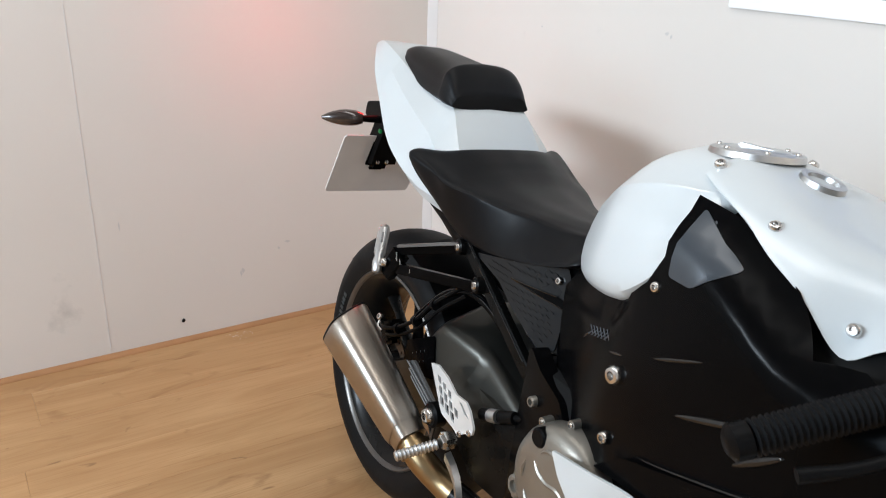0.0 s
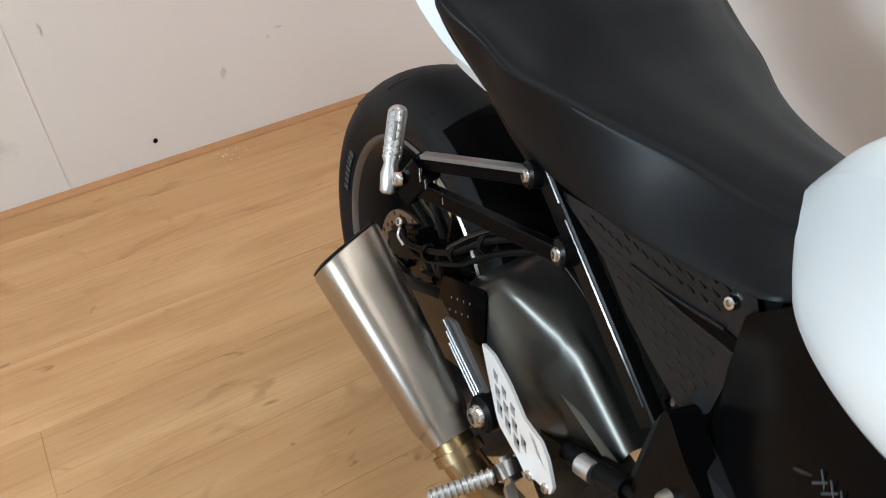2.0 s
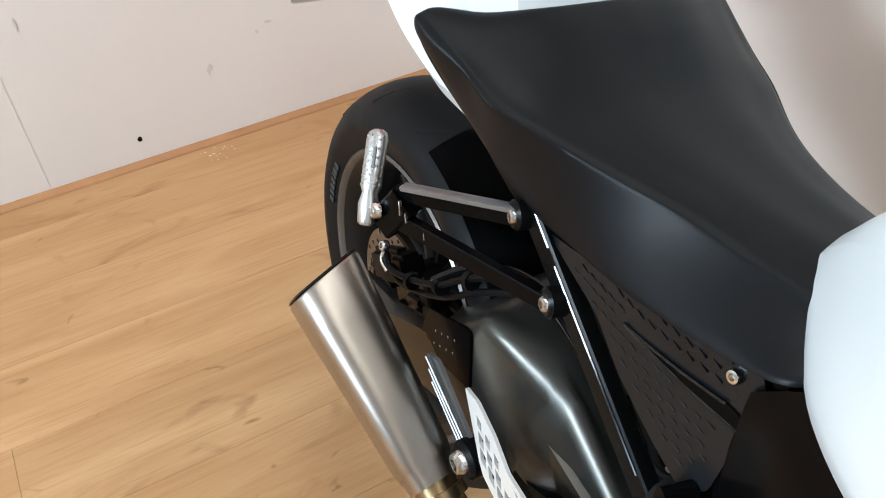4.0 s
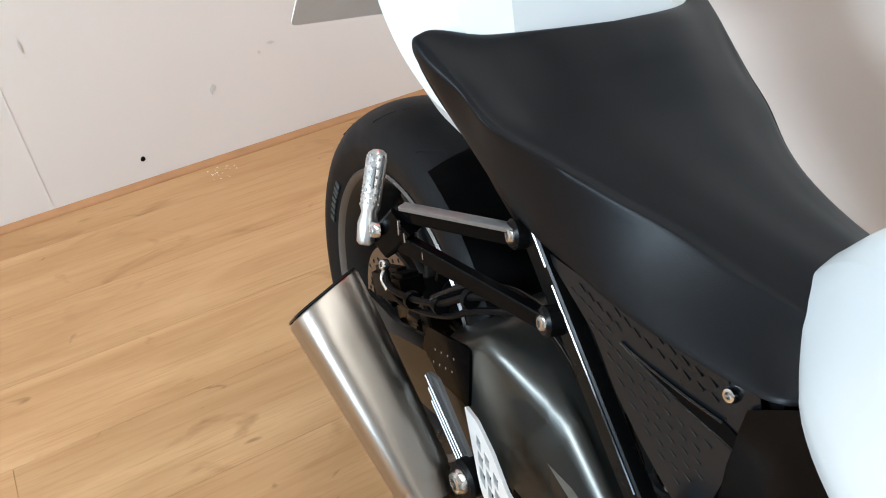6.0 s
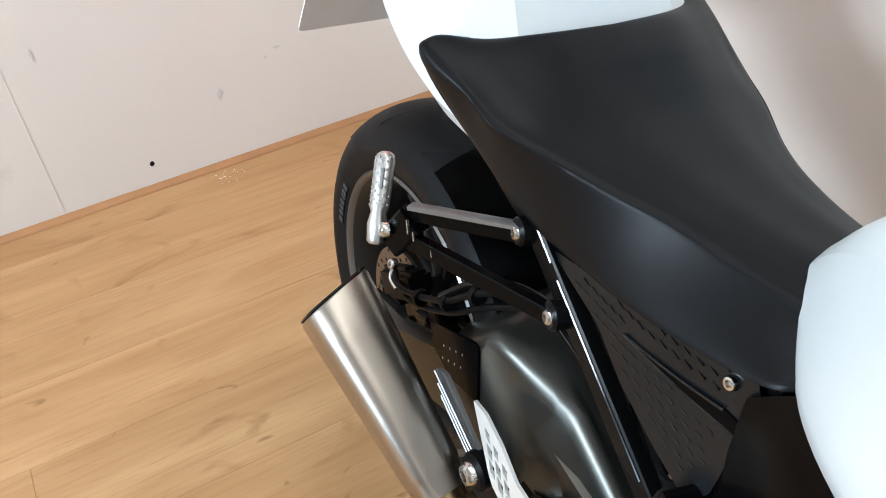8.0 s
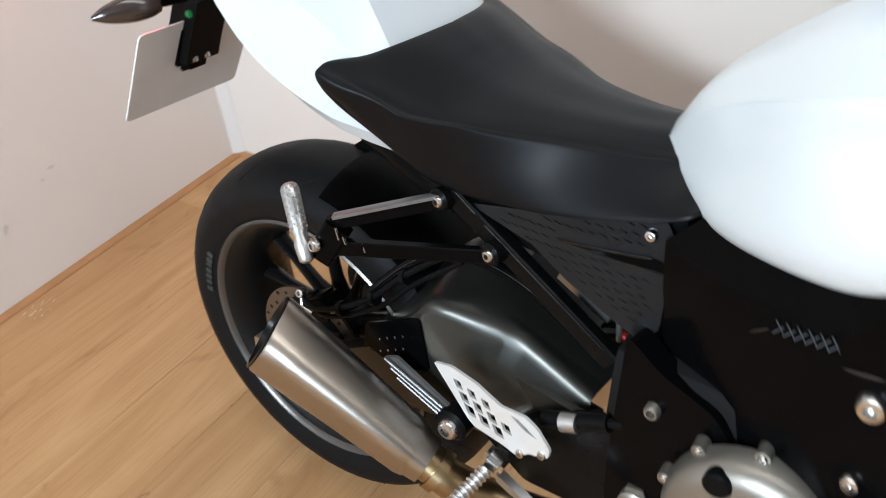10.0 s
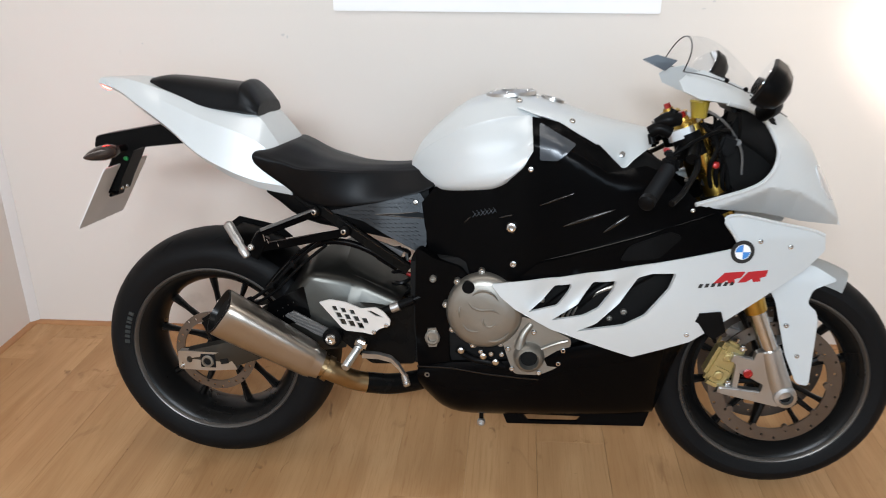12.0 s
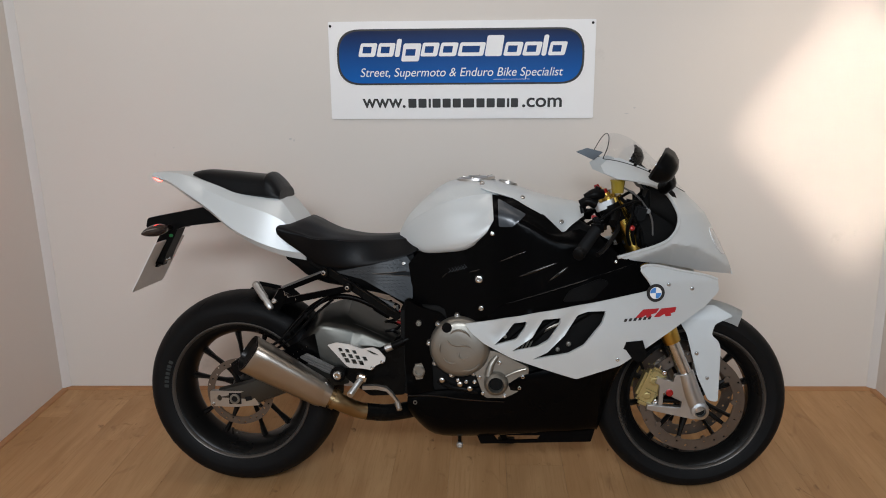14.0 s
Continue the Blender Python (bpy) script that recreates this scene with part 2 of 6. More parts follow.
def spline(pts, n):
    """Catmull-Rom through rows of numbers, n steps a span."""
    p = np.array(pts, float)
    q = np.concatenate([[2 * p[0] - p[1]], p, [2 * p[-1] - p[-2]]])
    out = []
    for i in range(len(p) - 1):
        a, b, c, d = q[i], q[i + 1], q[i + 2], q[i + 3]
        for k in range(n):
            t = k / n
            out.append(0.5 * (2 * b + (c - a) * t + (2 * a - 5 * b + 4 * c - d) * t * t + (3 * b - a - 3 * c + d) * t ** 3))
    out.append(p[-1])
    return np.array(out)


def skin(rings, caps=True, closed=True):
    """A skin over rings of points of equal number."""
    bm = bmesh.new()
    vs = [[bm.verts.new(p) for p in r] for r in rings]
    n = len(rings[0])
    for a, b in zip(vs, vs[1:]):
        for i in range(n if closed else n - 1):
            j = (i + 1) % n
            bm.faces.new((a[i], a[j], b[j], b[i]))
    if caps and closed:
        bm.faces.new(vs[0])
        bm.faces.new(vs[-1][::-1])
    return bm


def loft(stations, nx=5, ny=4, sharp=False):
    """A body symmetrical to y = 0 from stations (x, half profile from top middle to bottom middle as (y, z) or (y, z, shift in x));
    sharp keeps the profile's corners."""
    rows = np.array([[(x + (p[2] if len(p) > 2 else 0), p[0], p[1]) for p in prof] for x, prof in stations], float)
    rows = spline(rows, nx)
    rings = []
    for r in rows:
        h = r.copy() if sharp else spline(r, ny)
        h[0][1] = h[-1][1] = 0
        rings.append([tuple(p) for p in h] + [(p[0], -p[1], p[2]) for p in h[-2:0:-1]])
    return skin(rings)


def inside(x, y, poly):
    hit = False
    for (ax, ay), (bx, by) in zip(poly, poly[1:] + poly[:1]):
        if (ay > y) != (by > y) and x < (bx - ax) * (y - ay) / (by - ay) + ax:
            hit = not hit
    return hit


def rounded(poly, r, n=4):
    """A polygon with its corners rounded."""
    out = []
    for i, p in enumerate(poly):
        a, p, c = Vector(poly[i - 1]), Vector(p), Vector(poly[(i + 1) % len(poly)])
        ra = min(r, (a - p).length * 0.45, (c - p).length * 0.45)
        s, e = p + (a - p).normalized() * ra, p + (c - p).normalized() * ra
        for k in range(n + 1):
            t = k / n
            q = s * (1 - t) ** 2 + p * 2 * t * (1 - t) + e * t * t
            out.append((q.x, q.y))
    return out


def panel(outline, fn, step=0.02, thick=0.004, holes=(), inward=Vector((0, 1, 0))):
    """A sheet with thickness: an outline with holes in the plane (u, v), laid into space by fn(u, v)."""
    def dense(poly):
        out = []
        for a, b in zip(poly, poly[1:] + poly[:1]):
            k = max(1, int(math.dist(a, b) / step))
            out += [(a[0] + (b[0] - a[0]) * i / k, a[1] + (b[1] - a[1]) * i / k) for i in range(k)]
        return out

    loops = [dense(list(p)) for p in (outline, *holes)]
    pts, edges = [], []
    for lp in loops:
        s = len(pts)
        pts += lp
        edges += [(s + i, s + (i + 1) % len(lp)) for i in range(len(lp))]
    us, ws = [p[0] for p in loops[0]], [p[1] for p in loops[0]]
    rim = np.array(pts)
    u = min(us) + step * 0.5
    while u < max(us):
        w = min(ws) + step * 0.5
        while w < max(ws):
            if inside(u, w, loops[0]) and not any(inside(u, w, h) for h in loops[1:]) and np.min(np.hypot(rim[:, 0] - u, rim[:, 1] - w)) > step * 0.5:
                pts.append((u, w))
            w += step
        u += step
    from mathutils.geometry import delaunay_2d_cdt
    v2, _, faces, _, _, _ = delaunay_2d_cdt([Vector(p) for p in pts], edges, [], 0, 1e-6)
    keep = []
    for f in faces:
        cx, cy = sum(v2[i].x for i in f) / 3, sum(v2[i].y for i in f) / 3
        if inside(cx, cy, loops[0]) and not any(inside(cx, cy, h) for h in loops[1:]):
            keep.append(f)
    bm = bmesh.new()
    front = [bm.verts.new(fn(v.x, v.y)) for v in v2]
    for f in keep:
        bm.faces.new([front[i] for i in f])
    bmesh.ops.delete(bm, geom=[v for v in bm.verts if not v.link_faces], context="VERTS")
    if thick:
        bm.normal_update()
        if sum((f.normal.dot(inward) * f.calc_area() for f in bm.faces), 0.0) > 0:
            bmesh.ops.reverse_faces(bm, faces=bm.faces)
            bm.normal_update()
        base = list(bm.verts)
        back = {v: bm.verts.new(v.co - v.normal * thick) for v in base}
        rims = [e for e in bm.edges if e.is_boundary]
        for f in list(bm.faces):
            bm.faces.new([back[v] for v in reversed(f.verts)])
        for e in rims:
            a, b = e.verts
            bm.faces.new((a, b, back[b], back[a]))
    return bm


def plate(outline, m, thick, holes=(), step=0.05):
    """A flat plate: outline in the plane x, y of m, its thickness along z."""
    return panel(outline, lambda u, v: m @ Vector((u, v, 0)), step, thick, holes, inward=m.to_3x3() @ Vector((0, 0, -1)))


def tube(pts, r, seg=10, n=6, taper=None):
    """A round bar along a smooth line; taper gives the radius at each point."""
    rad = taper or [r] * len(pts)
    rows = spline([(*p, q) for p, q in zip(pts, rad)], n) if len(pts) > 2 else np.array([(*p, q) for p, q in zip(pts, rad)], float)
    rings, side = [], None
    for i, row in enumerate(rows):
        d = Vector(rows[min(i + 1, len(rows) - 1)][:3]) - Vector(rows[max(i - 1, 0)][:3])
        d.normalize()
        if side is None:
            side = d.orthogonal().normalized()
        side = (side - d * side.dot(d)).normalized()
        up = d.cross(side)
        rings.append([Vector(row[:3]) + (side * math.cos(a) + up * math.sin(a)) * row[3] for a in np.linspace(0, 2 * math.pi, seg, endpoint=False)])
    return skin(rings)


def lathe(profile, centre, axis, seg=32, closed=False):
    """Turns a profile of (along, radius) about an axis through centre; closed joins the profile's ends."""
    d = Vector(axis).normalized()
    a = d.orthogonal().normalized()
    b = d.cross(a)
    c = Vector(centre)
    bm = bmesh.new()
    rings = []
    for w, r in profile:
        if r < 1e-5:
            rings.append([bm.verts.new(c + d * w)])
        else:
            rings.append([bm.verts.new(c + d * w + (a * math.cos(t) + b * math.sin(t)) * r) for t in np.linspace(0, 2 * math.pi, seg, endpoint=False)])
    pairs = list(zip(rings, rings[1:])) + ([(rings[-1], rings[0])] if closed else [])
    for p, q in pairs:
        for i in range(seg):
            j = (i + 1) % seg
            f = [p[i % len(p)], p[j % len(p)], q[j % len(q)], q[i % len(q)]]
            f = [v for k, v in enumerate(f) if v not in f[:k]]
            if len(f) > 2:
                bm.faces.new(f)
    return bm


def block(sx, sy, sz, m, bevel=0.003, segments=2):
    """A box with softened edges."""
    bm = bmesh.new()
    bmesh.ops.create_cube(bm, size=1.0)
    bmesh.ops.scale(bm, vec=(sx, sy, sz), verts=bm.verts)
    if bevel:
        bmesh.ops.bevel(bm, geom=bm.edges[:], offset=bevel, segments=segments, affect="EDGES")
    bmesh.ops.transform(bm, matrix=m, verts=bm.verts)
    return bm


def joined(*parts):
    """Several pieces of one part in one mesh."""
    bm = bmesh.new()
    for p in parts:
        me = bpy.data.meshes.new("piece")
        p.to_mesh(me)
        p.free()
        bm.from_mesh(me)
        bpy.data.meshes.remove(me)
    return bm


def screw(p, axis, r, parent, mat=None, name="screw"):
    """A dome-headed socket screw."""
    prof = [(-r * 0.5, r), (r * 0.25, r), (r * 0.55, r * 0.8), (r * 0.62, r * 0.55), (r * 0.62, r * 0.45), (r * 0.1, r * 0.38), (r * 0.1, 0)]
    return part(name, lathe(prof, p, axis, 14), mat or CHROME, parent)


def thing(name, label, category, m=None, **more):
    ob = new(name)
    if m is not None:
        ob.matrix_world = m
    return tagged(ob, label, category, **more)


def beam(a, b, w, h, up=(0, 0, 1), ends=(1.0, 1.0)):
    """A bar of rectangular section with soft edges, h across up and w along it."""
    a, b = Vector(a), Vector(b)
    d = (b - a).normalized()
    s = d.cross(Vector(up)).normalized()
    u = s.cross(d)
    rings = []
    for p, k in ((a, ends[0]), (b, ends[1])):
        q = []
        for cs, cu in ((1, 0.84), (0.8, 1), (-0.8, 1), (-1, 0.84), (-1, -0.84), (-0.8, -1), (0.8, -1), (1, -0.84)):
            q.append(p + s * (w / 2 * cs * k) + u * (h / 2 * cu * k))
        rings.append(q)
    return skin(rings)


# ---- the room ----
def slab(name, x0, x1, y0, y1, z0, z1, mat, bevel=0.0):
    bm = block(x1 - x0, y1 - y0, z1 - z0, pose((x0 + x1) / 2, (y0 + y1) / 2, (z0 + z1) / 2), bevel)
    return tagged(new(name, finish(bm, name, mat)), kind="structure")


ROOM_X, ROOM_Y, ROOM_Z, WIDE_X, BAY_Y = 3.38, -5.6, 2.62, 6.2, -1.7
wall_back = tagged(slab("wall_back", -0.12, ROOM_X + 0.12, 0.0, 0.12, -0.1, ROOM_Z, WALL), "off-white painted board wall with scuffs", "wall")
wall_left = tagged(slab("wall_left", -0.12, 0.008, ROOM_Y, 0.05, -0.1, ROOM_Z, WALL), "off-white painted wall of boards with a seam", "wall")
tagged(slab("wall_right", ROOM_X, ROOM_X + 0.12, BAY_Y, 0.0, -0.1, ROOM_Z, WALL), "off-white painted wall", "wall")
tagged(slab("wall_return", ROOM_X + 0.12, WIDE_X, BAY_Y, BAY_Y + 0.12, -0.1, ROOM_Z, WALL), "off-white painted wall", "wall")
tagged(slab("wall_far", WIDE_X, WIDE_X + 0.12, ROOM_Y, BAY_Y + 0.12, -0.1, ROOM_Z, DIMWALL), "grey painted wall", "wall")
# the wall behind with its window opening
for i, (x0, x1, z0, z1) in enumerate(((-0.12, 1.05, -0.1, ROOM_Z), (3.75, WIDE_X + 0.12, -0.1, ROOM_Z), (1.05, 3.75, -0.1, 0.95), (1.05, 3.75, 2.45, ROOM_Z))):
    tagged(slab("wall_front_%d" % (i + 1), x0, x1, ROOM_Y - 0.12, ROOM_Y, z0, z1, DIMWALL), "plain grey painted wall round a window", "wall")
tagged(slab("ceiling", -0.12, WIDE_X + 0.12, ROOM_Y - 0.12, 0.12, ROOM_Z, ROOM_Z + 0.1, CEILINGPAINT), "plain white ceiling", "ceiling")
floor = tagged(slab("floor", -0.12, WIDE_X + 0.12, ROOM_Y - 0.12, 0.12, -0.1, -0.012, DARK), "pale oak laminate plank floor", "floor")


def bead(name, a, b, mat, r=0.020, h=0.011):
    """A small quadrant bead along the foot of a wall."""
    a, b = Vector(a), Vector(b)
    d = (b - a).normalized()
    n = Vector((0, 0, 1)).cross(d)
    prof = [(0, 0), (0, h)] + [(r * math.sin(t), h * math.cos(t)) for t in np.linspace(0.25, math.pi / 2, 6)]
    rings = [[p + n * u + Vector((0, 0, w)) for u, w in prof] for p in (a, b)]
    ob = new(name, finish(skin(rings), name, mat))
    return tagged(ob, "small varnished wooden quadrant bead", "trim", kind="structure")


bead_left = bead("baseboard_left", (0.008, 0.01, 0), (0.008, ROOM_Y, 0), TRIMWOOD)
# the left wall stands a little out of square
for ob in (wall_left, bead_left):
    ob.location.x, ob.rotation_euler.z = -0.016, radians(1.26)
bead("baseboard_back", (ROOM_X, 0, 0), (0, 0, 0), TRIMWOOD)
bead("baseboard_right", (ROOM_X, BAY_Y, 0), (ROOM_X, 0, 0), TRIMWOOD)
for name, x in (("corner_trim_left", -0.008), ("corner_trim_right", ROOM_X)):
    s = 1 if x < 1 else -1
    bm = plate(rounded([(0, 0), (s * 0.028, 0), (0, -0.028)], 0.004), pose(x, 0, 0.02), 2.6, step=0.2)
    bmesh.ops.translate(bm, vec=(0, 0, 2.59), verts=bm.verts)
    tagged(new(name, finish(bm, name, WHITETRIM)), "white corner bead", "trim", kind="structure")
# the seam between two boards of the left wall, as a thin raised joint strip, and a dark disc coloured as a drilled
# hole's shade
seam = part("board_joint", block(0.0012, 0.0016, 2.55, pose(0.0084, -1.178, 1.30, 0.6), 0.0004), PLATEGREY, wall_left)
part("nail_hole_shade", lathe([(0, 0.0), (0.0012, 0.004), (0.0015, 0.0055), (0, 0.0075)], (0.008, -0.935, 0.070), (1, 0.3, 0), 9), DARK, wall_left)


# ---- the sign ----
def text_mesh(body, size, width, shear=0.0, offset=0.0):
    cu = bpy.data.curves.new("letters", "FONT")
    cu.body, cu.size, cu.shear, cu.align_x, cu.align_y, cu.extrude, cu.offset = body, size, shear, "CENTER", "CENTER", 0.0004, offset
    ob = bpy.data.objects.new("letters", cu)
    scene.collection.objects.link(ob)
    me = bpy.data.meshes.new_from_object(ob.evaluated_get(bpy.context.evaluated_depsgraph_get()))
    bpy.data.objects.remove(ob)
    bm = bmesh.new()
    bm.from_mesh(me)
    xs = [v.co.x for v in bm.verts]
    bmesh.ops.scale(bm, vec=(width / (max(xs) - min(xs)), 1, 1), verts=bm.verts)
    xs = [v.co.x for v in bm.verts]
    bmesh.ops.translate(bm, vec=(-(max(xs) + min(xs)) / 2, 0, 0), verts=bm.verts)
    bmesh.ops.rotate(bm, matrix=Matrix.Rotation(radians(90), 3, "X"), verts=bm.verts)
    return bm


def sign():
    ob = thing("wall_sign", "white rectangular wall sign with a blue rounded panel and lettering", "sign", pose(1.720, -0.001, 1.305, 0, 0.7, 0))
    W, H = 1.0, 0.362
    face = Matrix.Rotation(radians(90), 4, "X")          # x, y of the plates to x, z; thickness behind
    def at(y):
        return Matrix.Translation((0, y, 0)) @ face
    def rect(w, h, r, cx=0.0, cz=0.0):
        return rounded([(cx - w / 2, cz - h / 2), (cx + w / 2, cz - h / 2), (cx + w / 2, cz + h / 2), (cx - w / 2, cz + h / 2)], r, 8)
    part("board", plate(rect(W, H, 0.006), at(-0.006), 0.005), WHITEPRINT, ob, "white plastic sign board")
    part("panel_edge", plate(rect(0.93, 0.206, 0.09, -0.005, 0.050), at(-0.0072), 0.001), BLACKPRINT, ob, "black outline of the blue panel")
    part("blue_panel", plate(rect(0.914, 0.192, 0.085, -0.005, 0.050), at(-0.0084), 0.001), SIGNBLUE, ob, "blue fading panel with round ends")
    # the name on the panel as plain white shapes
    x, widths = -0.389, (0.069, 0.069, 0.024, 0.073, 0.069, 0.071, 0.102, 0.069, 0.071, 0.071, 0.024, 0.069)
    for i, w in enumerate(widths):
        hh, dz = {0: (0.050, 0), 2: (0.066, 0.007), 3: (0.066, -0.010), 7: (0.076, 0.012), 10: (0.076, 0.012)}.get(i, (0.050, 0))
        sh = 0.012
        o = [(x, -hh / 2), (x + w - 0.006, -hh / 2), (x + w - 0.006 + sh, hh / 2), (x + sh, hh / 2)]
        hole = ()
        if w > 0.05 and i not in (7,):
            hole = ([(x + 0.016, -0.012), (x + w - 0.020, -0.012), (x + w - 0.016, 0.012), (x + 0.020, 0.012)],)
        part("name_shape", plate(rounded(o, 0.008), at(-0.0094) @ Matrix.Translation((0, 0.077 + dz, 0)), 0.0008, hole), WHITEPRINT, ob)
        x += w
    bm = text_mesh("Street, Supermoto & Enduro Bike Specialist", 0.046, 0.765, 0.22)
    bmesh.ops.translate(bm, vec=(0, -0.0094, -0.008), verts=bm.verts)
    part("lettering", bm, WHITEPRINT, ob, "thin white slanted lettering")
    part("underline", plate(rect(0.135, 0.0012, 0.0004, 0.19, -0.034), at(-0.0094), 0.0006), WHITEPRINT, ob)
    bm = text_mesh("www.", 0.072, 0.165, 0, 0.0012)
    bmesh.ops.translate(bm, vec=(-0.296, -0.0072, -0.116), verts=bm.verts)
    part("lettering", bm, BLACKPRINT, ob, "bold black lettering")
    bm = text_mesh(".com", 0.072, 0.150, 0, 0.0012)
    bmesh.ops.translate(bm, vec=(0.306, -0.0072, -0.116), verts=bm.verts)
    part("lettering", bm, BLACKPRINT, ob, "bold black lettering")
    x = -0.205
    for w in (0.036, 0.036, 0.014, 0.036, 0.036, 0.036, 0.048, 0.036, 0.036, 0.036, 0.014, 0.032):
        part("word_bar", plate(rect(w - 0.005, 0.034, 0.004, x + w / 2, -0.122), at(-0.0072), 0.0008), BLACKPRINT, ob)
        x += w * 1.075
    for x, z in ((-0.492, 0.165), (0.488, 0.168)):
        screw((x, -0.006, z), (0, -1, 0), 0.005, ob, SATIN)


sign()


# ---- the motorcycle: x forward, y to its left, z up, from the foot of its rear wheel ----
bike = thing("motorcycle", "white and black sports motorcycle leaning on its stand", "motorcycle", pose(1.004, -0.6995, 0.004, -6.4, 0, -1.5))
RC, FC = Vector((0.005, 0.012, 0.316)), Vector((1.442, 0, 0.300))


def both(fn):
    """Builds a part on the near side and its twin on the far side."""
    for s in (-1, 1):
        fn(s)


def mirrored(bm, s):
    if s > 0:
        bmesh.ops.scale(bm, vec=(1, -1, 1), verts=bm.verts)
        bmesh.ops.reverse_faces(bm, faces=bm.faces)
    return bm


def lerp(x, xs, ys):
    return float(np.interp(x, xs, ys))


def eased(x, xs, ys):
    """Smooth interpolation through knots."""
    h = 0.02
    return 0.25 * lerp(x - 2 * h, xs, ys) + 0.25 * lerp(x + 2 * h, xs, ys) + 0.25 * lerp(x - h, xs, ys) + 0.25 * lerp(x + h, xs, ys)


# wheels
def wheel(name, c, R, width, rim_w, discs, label):
    w = new(name)
    w.parent = bike
    w["label"] = label
    h, rw = width / 2, rim_w / 2
    prof = [(-rw + 0.006, 0.214), (-rw - 0.004, 0.222), (-h * 0.93, 0.238), (-h * 0.995, 0.258)]
    sh = 0.262 if R > 0.31 else 0.254
    for a in np.linspace(0.06, math.pi - 0.06, 17):
        prof.append((-h * math.cos(a), sh + (R - sh) * math.sin(a) ** 0.9))
    prof += [(h * 0.995, 0.258), (h * 0.93, 0.238), (rw + 0.004, 0.222), (rw - 0.006, 0.214)]
    tyre = part("tyre", lathe(prof, c, (0, 1, 0), 72, True), RUBBER, w, "black sports tyre")
    rim = [(-rw - 0.004, 0.221), (-rw - 0.006, 0.226), (-rw - 0.001, 0.228), (-rw + 0.006, 0.216), (-rw + 0.03, 0.204), (-0.02, 0.196), (0.02, 0.196),
           (rw - 0.03, 0.204), (rw - 0.006, 0.216), (rw + 0.001, 0.228), (rw + 0.006, 0.226), (rw + 0.004, 0.221), (rw - 0.002, 0.209), (rw - 0.03, 0.192),
           (0.02, 0.184), (-0.02, 0.184), (-rw + 0.03, 0.192), (-rw + 0.002, 0.209)]
    part("rim", lathe(rim, c, (0, 1, 0), 72, True), RIM, w, "dark enamelled wheel rim")
    for s in (-1, 1):
        part("rim_lip", lathe([(s * (rw + 0.003), 0.219), (s * (rw + 0.0105), 0.2230), (s * (rw + 0.0125), 0.2265), (s * (rw + 0.0095), 0.2300), (s * (rw - 0.002), 0.225)], c, (0, 1, 0), 72, True), LIP, w, "pale metal rim lip")
    part("hub", lathe([(-0.07, 0.0), (-0.07, 0.034), (-0.03, 0.045), (0.03, 0.045), (0.07, 0.034), (0.07, 0.0)], c, (0, 1, 0), 32), RIM, w)
    for i in range(10):
        a = radians(72 * (i // 2) + (15 if i % 2 else -15) + (12 if R > 0.31 else 30))
        d, t = Vector((math.cos(a), 0, math.sin(a))), Vector((-math.sin(a), 0, math.cos(a)))
        rings = []
        for r, ww, hh in ((0.038, 0.014, 0.022), (0.08, 0.0075, 0.014), (0.14, 0.0062, 0.012), (0.188, 0.0105, 0.018)):
            rings.append([c + d * r + t * (ww * math.cos(q)) + Vector((0, hh * math.sin(q), 0)) for q in np.linspace(0, 2 * math.pi, 10, endpoint=False)])
        part("spoke", skin(rings), RIM, w)
    part("valve", tube([c + Vector((-0.06, -0.01, -0.178)), c + Vector((-0.055, -0.02, -0.15))], 0.004, 8), CHROME, w)
    for y, r in discs:
        disc(w, c, y, r)
    return w, tyre


def disc(parent, c, y, r):
    """A brake disc with rows of drilled holes and its carrier."""
    ri = r * 0.79
    out = [(r * math.cos(a), r * math.sin(a)) for a in np.linspace(0, 2 * math.pi, 64, endpoint=False)]
    holes = [[(ri * math.cos(a), ri * math.sin(a)) for a in np.linspace(0, 2 * math.pi, 48, endpoint=False)]]
    for k in range(30):
        a = 2 * math.pi * k / 30
        q = ri + (r - ri) * (0.28, 0.52, 0.76)[k % 3]
        holes.append([(q * math.cos(a) + 0.0038 * math.cos(b), q * math.sin(a) + 0.0038 * math.sin(b)) for b in np.linspace(0, 2 * math.pi, 7, endpoint=False)])
    m = Matrix.Translation(c + Vector((0, y, 0))) @ Matrix.Rotation(radians(90), 4, "X")
    d = part("brake_disc", plate(out, m, 0.005, holes, 0.03), DISC, parent, "drilled steel brake disc")
    if r > 0.13:
        for k in range(10):
            a = 2 * math.pi * k / 10
            p = c + Vector((math.cos(a) * ri * 0.985, y - 0.002, math.sin(a) * ri * 0.985))
            part("disc_button", lathe([(-0.005, 0), (-0.005, 0.008), (0.005, 0.008), (0.005, 0)], p, (0, 1, 0), 12), DISC, parent)
    arm = []
    for k in range(5):
        a = 2 * math.pi * (k + 0.5) / 5
        d0 = Vector((math.cos(a), 0, math.sin(a)))
        arm.append(tube([c + d0 * 0.03 + Vector((0, y + 0.012, 0)), c + d0 * ri * 0.99 + Vector((0, y, 0))], 0.007, 8, taper=[0.010, 0.006]))
    part("disc_carrier", joined(*arm), RIM, parent)


rear_wheel, rear_tyre = wheel("rear_wheel", RC, 0.320, 0.186, 0.150, ((-0.085, 0.110),), "wide rear wheel with dark spokes")
front_wheel, front_tyre = wheel("front_wheel", FC, 0.298, 0.122, 0.090, ((-0.066, 0.160), (0.066, 0.160)), "front wheel with two drilled brake discs")


